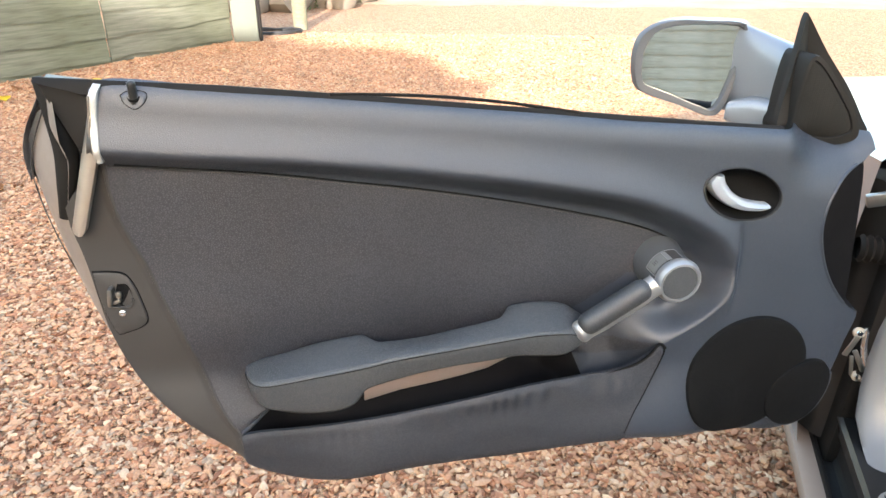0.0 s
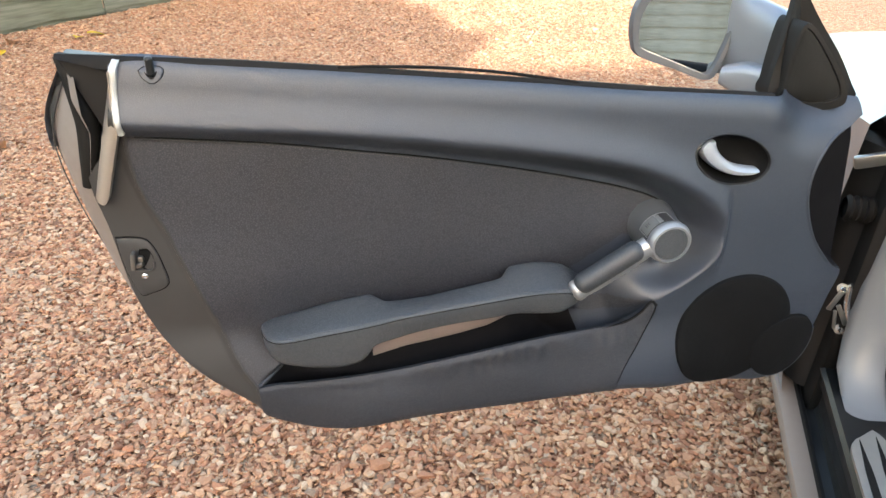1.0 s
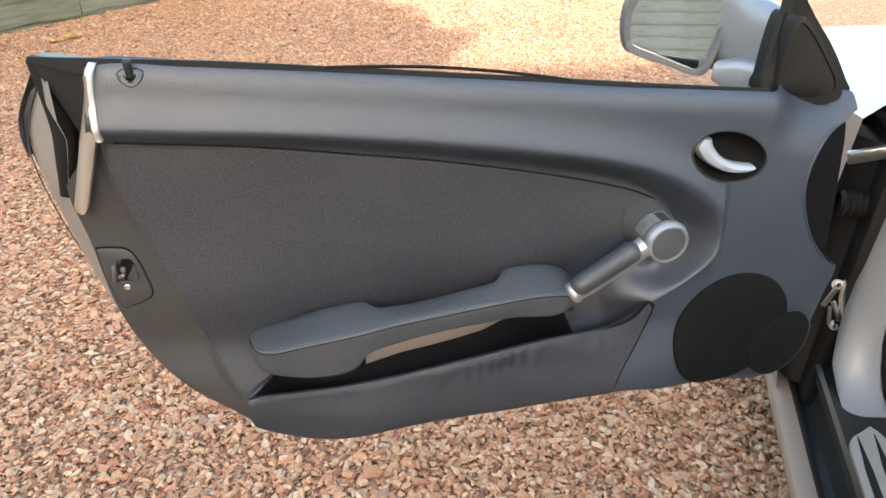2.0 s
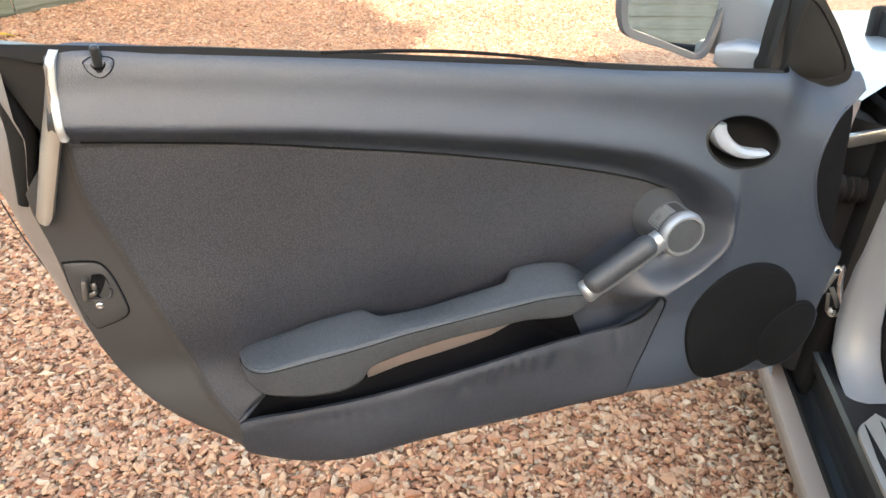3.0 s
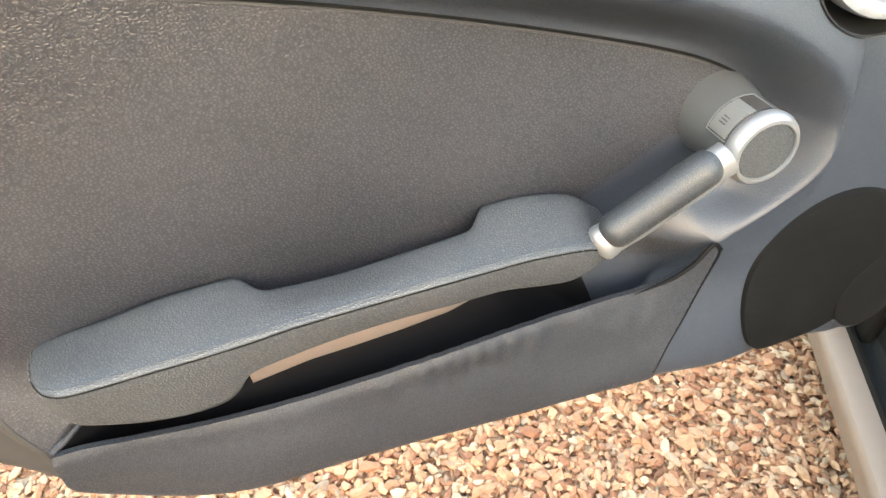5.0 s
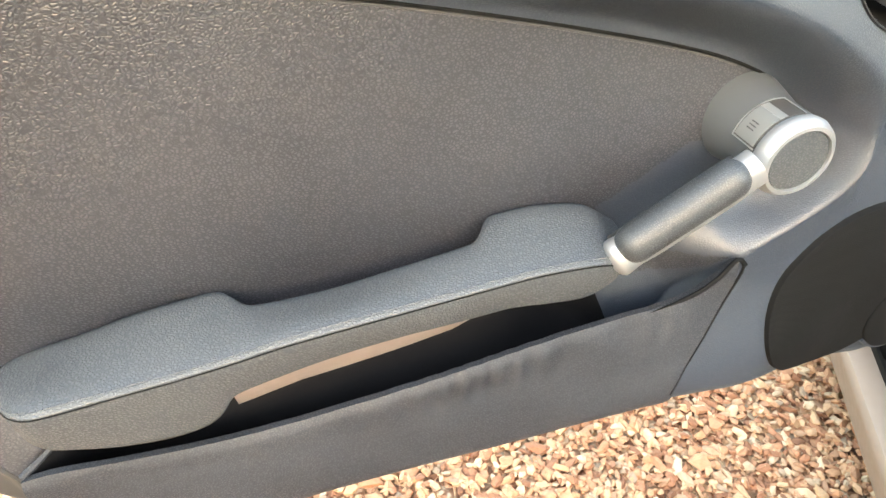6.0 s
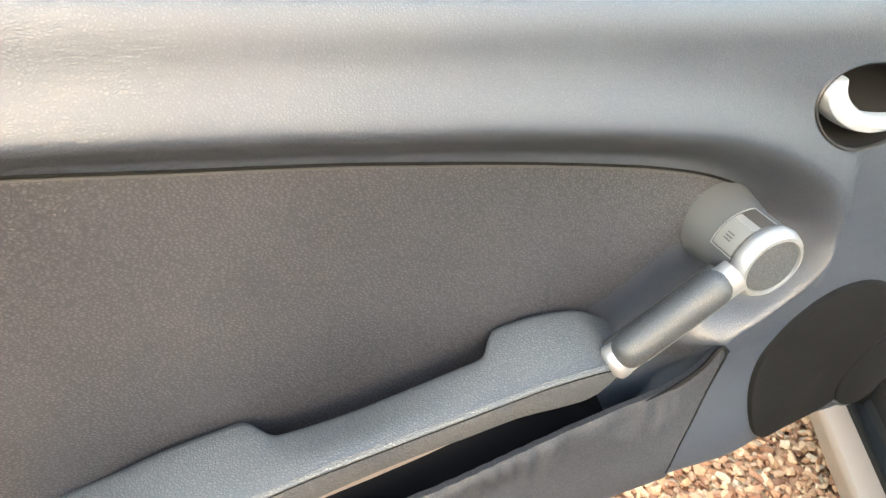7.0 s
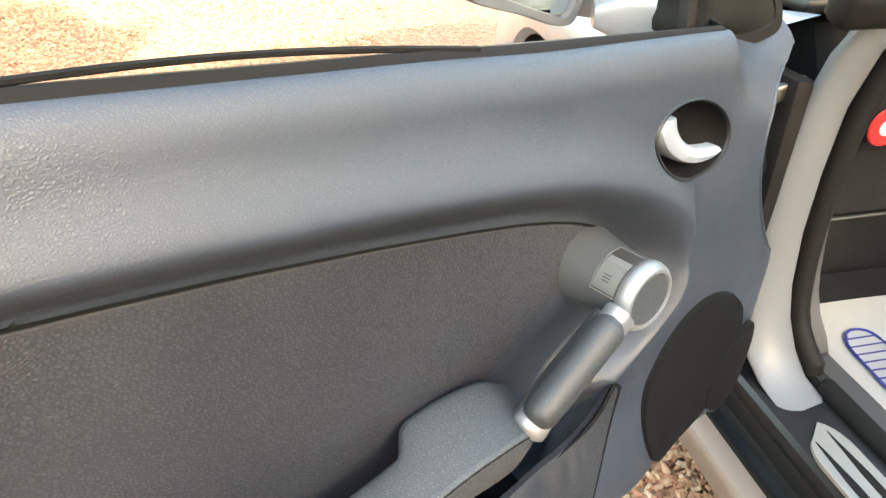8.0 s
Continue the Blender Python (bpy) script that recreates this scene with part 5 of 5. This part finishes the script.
def build_car():
    cpart("side_skirt", sweep_f([(0.050, 0.08), (0.026, 0.13), (0.010, 0.175), (0.006, 0.192), (0.010, 0.200), (0.022, 0.204), (0.046, 0.204), (0.050, 0.19), (0.054, 0.08)], -1.02, 0.42), M_SKIRT, "dusty silver painted side skirt, browned for the gravel's reflection")
    cpart("skirt_edge", sweep_f([(0.046, 0.204), (0.048, 0.213), (0.054, 0.213), (0.057, 0.20), (0.050, 0.19)], -1.02, 0.42), M_RUBBER)
    cpart("sill_channel", sweep_f([(0.055, 0.12), (0.055, 0.201), (0.075, 0.206), (0.083, 0.232), (0.083, 0.12)], -1.02, 0.62), M_BLACKPL, "glossy black sill channel")
    cpart("sill_step", sweep_f([(0.080, 0.20), (0.080, 0.262), (0.070, 0.272), (0.068, 0.290), (0.060, 0.312), (0.066, 0.320), (0.185, 0.323), (0.190, 0.18)], -1.02, 0.62), M_BLACKPL, "black sill step")
    # sill plate with cut slots
    secs = []
    for f in np.r_[np.linspace(-0.95, -0.10, 6), np.linspace(-0.08, 0.0, 10)]:
        w = 0.034 * math.sqrt(max(0.02, 1 - max(0.0, (f + 0.055) / 0.058) ** 2))
        a, b = 0.100 - w, 0.100 + w + 0.004
        f2 = f + 0.025
        secs.append([(a, f2 - 0.012, 0.321), (a + 0.001, f2 - 0.012, 0.326), (b - 0.001, f2 + 0.012, 0.327), (b, f2 + 0.012, 0.322)])
    cpart("sill_plate", rings(secs), M_PLATE, "brushed aluminium sill plate with dark slots")
    for c in (0.086, 0.116):
        secs = []
        for f in np.linspace(-0.85, 0.003 + (c - 0.086) * 0.5, 12):
            w = 0.0065 * min(1, max(0.05, (0.007 + (c - 0.086) * 0.5 - f) / 0.09))
            secs.append([(c - w, f, 0.3255), (c - w, f, 0.3275), (c + w, f, 0.3280), (c + w, f, 0.3258)])
        cpart("plate_slot", rings(secs), M_RUBBER)
    # hinge pillar: flares into the sill
    secs = []
    for f, z, c0, c1 in ((0.02, 0.345, 0.026, 0.110), (0.06, 0.352, 0.024, 0.108), (0.095, 0.385, 0.014, 0.104), (0.122, 0.43, 0.016, 0.100), (0.140, 0.49, 0.018, 0.098), (0.152, 0.58, 0.020, 0.098), (0.155, 0.68, 0.022, 0.100), (0.152, 0.78, 0.030, 0.104), (0.136, 0.86, 0.040, 0.114), (0.112, 0.91, 0.050, 0.126), (0.075, 0.96, 0.066, 0.145), (0.02, 1.02, 0.090, 0.170)):
        back = 0.022
        c0, c1, f, z = c0 + 0.058, c1 + 0.045, f + 0.05, z - 0.025
        secs.append([(c0 - 0.004, f + back, z), (c0 - 0.004, f + 0.012, z), (c0 + 0.004, f + 0.002, z), (c0 * 0.6 + c1 * 0.4, f - 0.004, z + 0.002), (c1 - 0.004, f + 0.003, z + 0.004), (c1 + 0.004, f + 0.014, z + 0.004), (c1 + 0.004, f + back, z)])
    cpart("hinge_pillar", rings(secs), M_JAMB, "silver painted hinge pillar flaring into the sill")
    path = [(0.130, -1.2, 0.352), (0.128, -0.02, 0.354), (0.124, 0.07, 0.37), (0.118, 0.128, 0.42), (0.115, 0.150, 0.50), (0.116, 0.160, 0.62), (0.122, 0.158, 0.76), (0.135, 0.135, 0.89)]
    path = [(a + 0.047, b + 0.05, c - 0.026) for a, b, c in path]
    cpart("door_opening_seal", tube(spline(path, 60), 0.017, 12), M_RUBBER, "black rubber door opening seal")
    path = [(0.172, -1.2, 0.335), (0.170, 0.02, 0.338), (0.164, 0.11, 0.365), (0.158, 0.165, 0.43), (0.156, 0.190, 0.53), (0.160, 0.205, 0.66), (0.170, 0.205, 0.80), (0.19, 0.19, 0.92)]
    q = spline([(a + 0.05, b + 0.06, c - 0.026) for a, b, c in path], 50)
    secs = [[tuple(p + np.array(o)) for o in ((-0.035, 0.012, 0), (-0.020, -0.012, 0.004), (0.018, -0.008, 0.004), (0.030, 0.02, 0), (0.028, 0.05, -0.01), (-0.03, 0.05, -0.01))] for p in q]
    cpart("kick_trim", rings(secs), M_GREYTRIM, "grey interior trim along the door opening")
    # cavity ahead of the pillar, between door and wing
    cpart("wing_inner", rbox(0.03, 0.42, 0.70, 0.01, 2, Matrix.Translation((0.075, 0.42, 0.45))), M_RUBBER, "dark inner wing behind the door hinge")
    secs = [[(-0.002, 0.36, z), (0.015, 0.31, z), (0.045, 0.27, z), (0.068, 0.262, z), (0.075, 0.36, z)] for z in np.linspace(0.22, 0.78, 12)]
    cpart("hinge_cavity", rings(secs), M_BLACKPL, "black hinge cavity")
    # footwell
    cpart("footwell_floor", rbox(0.95, 1.6, 0.02, 0, 1, Matrix.Translation((0.66, -0.25, 0.185))), M_CARPET, "black carpeted floor")
    cpart("tunnel", rbox(0.2, 1.6, 0.45, 0.04, 3, Matrix.Translation((0.95, -0.25, 0.40))), M_CARPET, "dark carpeted centre tunnel")
    cpart("bulkhead", rbox(0.95, 0.04, 0.75, 0.01, 2, Matrix.Translation((0.66, 0.72, 0.52)) @ Matrix.Rotation(radians(-12), 4, "X")), M_CARPET, "dark carpeted bulkhead")
    cpart("dashboard", rings([[(c, 0.62 + 0.0 * c, 0.56), (c, 0.44, 0.57), (c, 0.36, 0.63), (c, 0.33, 0.74), (c, 0.38, 0.83), (c, 0.52, 0.87), (c, 0.80, 0.88), (c, 0.80, 0.56)] for c in (0.20, 0.24, 0.6, 1.2)]), M_CARPET, "black dashboard")
    cpart("dash_underside_trim", rbox(0.60, 0.01, 0.006, 0.002, 1, Matrix.Translation((0.60, 0.500, 0.382))), M_GREYTRIM)
    cpart("lower_panel", rbox(0.80, 0.03, 0.24, 0.01, 2, Matrix.Translation((0.62, 0.520, 0.505))), M_CARPET, "black lower dash panel")
    cpart("warning_disc", lathe([(0, 0.003), (0.032, 0.003), (0.034, 0.0), (0, -0.001)], 32, Matrix.Translation((0.352, 0.330, 0.665)) @ Matrix.Rotation(radians(90), 4, "X")), M_RED, "round red disc on the lower dash")
    cpart("warning_disc_centre", lathe([(0, 0.0045), (0.014, 0.0045), (0.015, 0.002), (0, 0.0)], 32, Matrix.Translation((0.352, 0.330, 0.665)) @ Matrix.Rotation(radians(90), 4, "X")), M_PAPER)
    cpart("sill_inner", sweep_f([(0.165, 0.18), (0.165, 0.34), (0.19, 0.335), (0.20, 0.18)], -1.2, 0.2), M_CARPET)
    cpart("front_lining", rbox(1.05, 0.03, 0.75, 0.01, 1, Matrix.Translation((0.70, 0.60, 0.50))), M_CARPET)
    cpart("far_lining", rbox(0.03, 1.6, 0.75, 0.01, 1, Matrix.Translation((1.15, -0.2, 0.50))), M_CARPET)
    cpart("side_lining", rbox(0.03, 0.42, 0.5, 0.01, 2, Matrix.Translation((0.19, 0.45, 0.50))), M_CARPET)
    # front wing, bonnet, windscreen pillar
    nf = 34
    secs = []
    for f in np.linspace(0.26, 2.05, nf):
        top = np.interp(f, [0.26, 0.6, 1.1, 1.6, 2.05], [0.872, 0.83, 0.765, 0.70, 0.60])
        d = abs(f - 1.05)
        lo = 0.20
        if d < 0.36:
            lo = 0.32 + math.sqrt(max(0, 0.36 ** 2 - d ** 2)) * 0.92
        x0 = np.interp(f, [0.26, 0.6, 1.05, 1.6, 2.05], [-0.002, -0.014, -0.022, 0.03, 0.16])
        secs.append([(x0 + 0.02, f, lo), (x0 + 0.0, f, lo + (top - lo) * 0.15), (x0, f, lo + (top - lo) * 0.55), (x0 + 0.012, f, top - 0.05), (x0 + 0.05, f, top - 0.012), (x0 + 0.11, f, top)])
    cpart("front_wing", rings(secs, False, False), M_SILVER, "silver painted front wing with wheel arch")
    secs = []
    for f in np.linspace(0.42, 2.05, 20):
        top = np.interp(f, [0.26, 0.6, 1.1, 1.6, 2.05], [0.872, 0.83, 0.765, 0.70, 0.60])
        x0 = np.interp(f, [0.26, 0.6, 1.05, 1.6, 2.05], [-0.002, -0.014, -0.022, 0.03, 0.16])
        secs.append([(x0 + 0.114, f, top - 0.002)] + [(x0 + 0.118 + (1.6 - 2 * (x0 + 0.118)) * t, f, top + 0.045 * math.sin(math.pi * t) ** 0.6) for t in np.linspace(0, 1, 14)])
    cpart("bonnet", rings(secs, False, False), M_SILVER, "silver painted bonnet")
    build_rear()
    pil = spline([(0.175, 0.44, 0.855), (0.20, 0.33, 0.93), (0.23, 0.12, 1.08), (0.28, -0.10, 1.22)], 20)
    cpart("windscreen_pillar", tube(pil, 0.022, 12), M_BLACKPL, "black windscreen pillar")
    cpart("scuttle", rbox(1.3, 0.16, 0.02, 0.006, 2, Matrix.Translation((0.78, 0.40, 0.868))), M_BLACKPL, "black scuttle panel")
    gl = [[(0.125 + 1.36 * t, 0.43 + 0.03 * math.sin(math.pi * t), 0.868), (0.28 + 1.05 * t, -0.10 + 0.03 * math.sin(math.pi * t), 1.24)] for t in np.linspace(0, 1, 10)]
    w = cpart("windscreen", rings(gl, False, False), M_GLASS, "clear windscreen glass")
    w.visible_shadow = False
    # wheel
    tw = Matrix.Translation((0.10, 1.05, 0.315)) @ Matrix.Rotation(radians(-90), 4, "Y")
    whl = cpart("front_wheel", lathe([(0.20, -0.10), (0.285, -0.11), (0.312, -0.09), (0.318, 0.0), (0.312, 0.085), (0.285, 0.105), (0.215, 0.10)], 48, tw), M_TYRE, "black front tyre")
    part("rim", lathe([(0.0, 0.055), (0.05, 0.06), (0.19, 0.07), (0.212, 0.098), (0.216, 0.09), (0.216, -0.10)], 48, tw), M_SATIN, whl, "silver wheel rim")
    cpart("arch_liner", rbox(0.30, 0.75, 0.36, 0.03, 2, Matrix.Translation((0.20, 1.05, 0.47))), M_RUBBER, "black wheel arch liner")
    # hinge and door check
    a, b = Vector((0.0455, 0.212, 0.511)), Vector((0.066, 0.212, 0.418))
    link_bar = spline([(0.055, 0.214, 0.522), (0.0585, 0.214, 0.512), (0.0605, 0.214, 0.490), (0.067, 0.213, 0.462), (0.077, 0.213, 0.440), (0.080, 0.213, 0.424), (0.074, 0.213, 0.408)], 24)
    hinge = cpart("door_hinge", tube(link_bar, [0.0042 + 0.0022 * math.sin(math.pi * k / 23) for k in range(24)], 10), M_CHROME, "bright zinc-plated steel door hinge")
    for q in (a, b):
        t = Matrix.Translation(q) @ Matrix.Rotation(radians(72), 4, "X")
        part("washer", lathe([(0, 0.001), (0.0100, 0.001), (0.0108, -0.001), (0, -0.003)], 24, t), M_STEEL, hinge)
        part("hinge_bolt", lathe([(0, 0.008), (0.0050, 0.008), (0.0060, 0.0065), (0.0060, 0.000), (0, 0.000)], 6, t), M_CHROME, hinge, smooth=False)
    for p, sx, sz, turn in (((0.039, 0.208, 0.484), 0.010, 0.048, 16), ((0.060, 0.211, 0.452), 0.009, 0.050, -30), ((0.050, 0.210, 0.440), 0.007, 0.044, -12)):
        part("hinge_leaf", rbox(sx, 0.005, sz, 0.002, 2, Matrix.Translation(p) @ Matrix.Rotation(radians(turn), 4, "Y")), M_STEEL, hinge)
    cpart("pillar_cap", rbox(0.10, 0.05, 0.055, 0.016, 3, Matrix.Translation((0.100, 0.172, 0.905)) @ Matrix.Rotation(radians(20), 4, "X")), M_RUBBER, "grey rubber cap at the foot of the windscreen pillar")
    cpart("door_check", rbox(0.10, 0.014, 0.024, 0.004, 2, Matrix.Translation((0.045, 0.235, 0.772)) @ Matrix.Rotation(radians(-18), 4, "Y")), M_STEEL, "steel door check strap")
    for k in range(5):
        cpart("cable_gaiter", lathe([(0.020, 0), (0.026, 0.006), (0.020, 0.012)], 20, Matrix.Translation((0.010 + 0.012 * k, 0.245, 0.665)) @ Matrix.Rotation(radians(90), 4, "Y")), M_RUBBER)


build_car()


def build_mat():
    m = new("paper_floor_mat")
    m.matrix_world = CAR @ Matrix.Translation((0.45, 0.10, 0.197))
    tagged(m, "white paper floor mat with blue hatched footprint on the car floor", "floor mat")
    secs = []
    for f in np.linspace(-0.19, 0.335, 10):
        secs.append([(c, f, 0.002 + 0.004 * noise.noise(Vector((c * 4, f * 4, 0))) + 0.05 * max(0, f - 0.2)) for c in np.linspace(-0.25, 0.30, 10)])
    bm = rings(secs, False, False)
    bmesh.ops.solidify(bm, geom=bm.faces[:], thickness=0.0012)
    part("sheet", bm, M_PAPER, m)
    foot = spline([(-0.005, 0.235), (0.02, 0.245), (0.05, 0.23), (0.055, 0.17), (0.03, 0.08), (0.02, 0.0), (-0.01, -0.08), (-0.04, -0.06), (-0.045, 0.02), (-0.035, 0.12), (-0.025, 0.20), (-0.005, 0.235)], 70)
    z = lambda f: 0.0065 + 0.05 * max(0, f - 0.2)
    part("footprint_outline", tube([(c, f, z(f)) for c, f in foot], 0.0028, 5), M_INK, m, "blue printed footprint outline")
    for k, f in enumerate(np.linspace(-0.05, 0.22, 13)):
        xs = [c for c, g in foot if abs(g - f) < 0.012]
        part("hatch_line", rbox(max(xs) - min(xs), 0.0032, 0.001, 0, 1, Matrix.Translation(((max(xs) + min(xs)) / 2, f, z(f)))), M_INK, m)


build_mat()

# ---- fallen leaves ----
leaf("fallen_leaf", -2.70, 5.28, M_YLEAF, "yellow fallen leaf on the gravel by the fence", 0.13, 1)
leaf("fallen_leaf", -2.78, 5.16, M_YLEAF, "yellow fallen leaf on the gravel by the fence", 0.09, 2)
leaf("fallen_leaf", -3.20, 5.00, M_BLEAF, "brown fallen leaf on the gravel", 0.10, 3)
leaf("fallen_leaf", -3.10, 4.68, M_YLEAF, "yellow fallen leaf on the gravel by the fence", 0.10, 6)
leaf("fallen_leaf", -2.10, 2.95, M_BLEAF, "brown fallen leaf on the gravel", 0.07, 4)
leaf("fallen_leaf", -2.02, 2.98, M_BLEAF, "brown fallen leaf on the gravel", 0.05, 5)
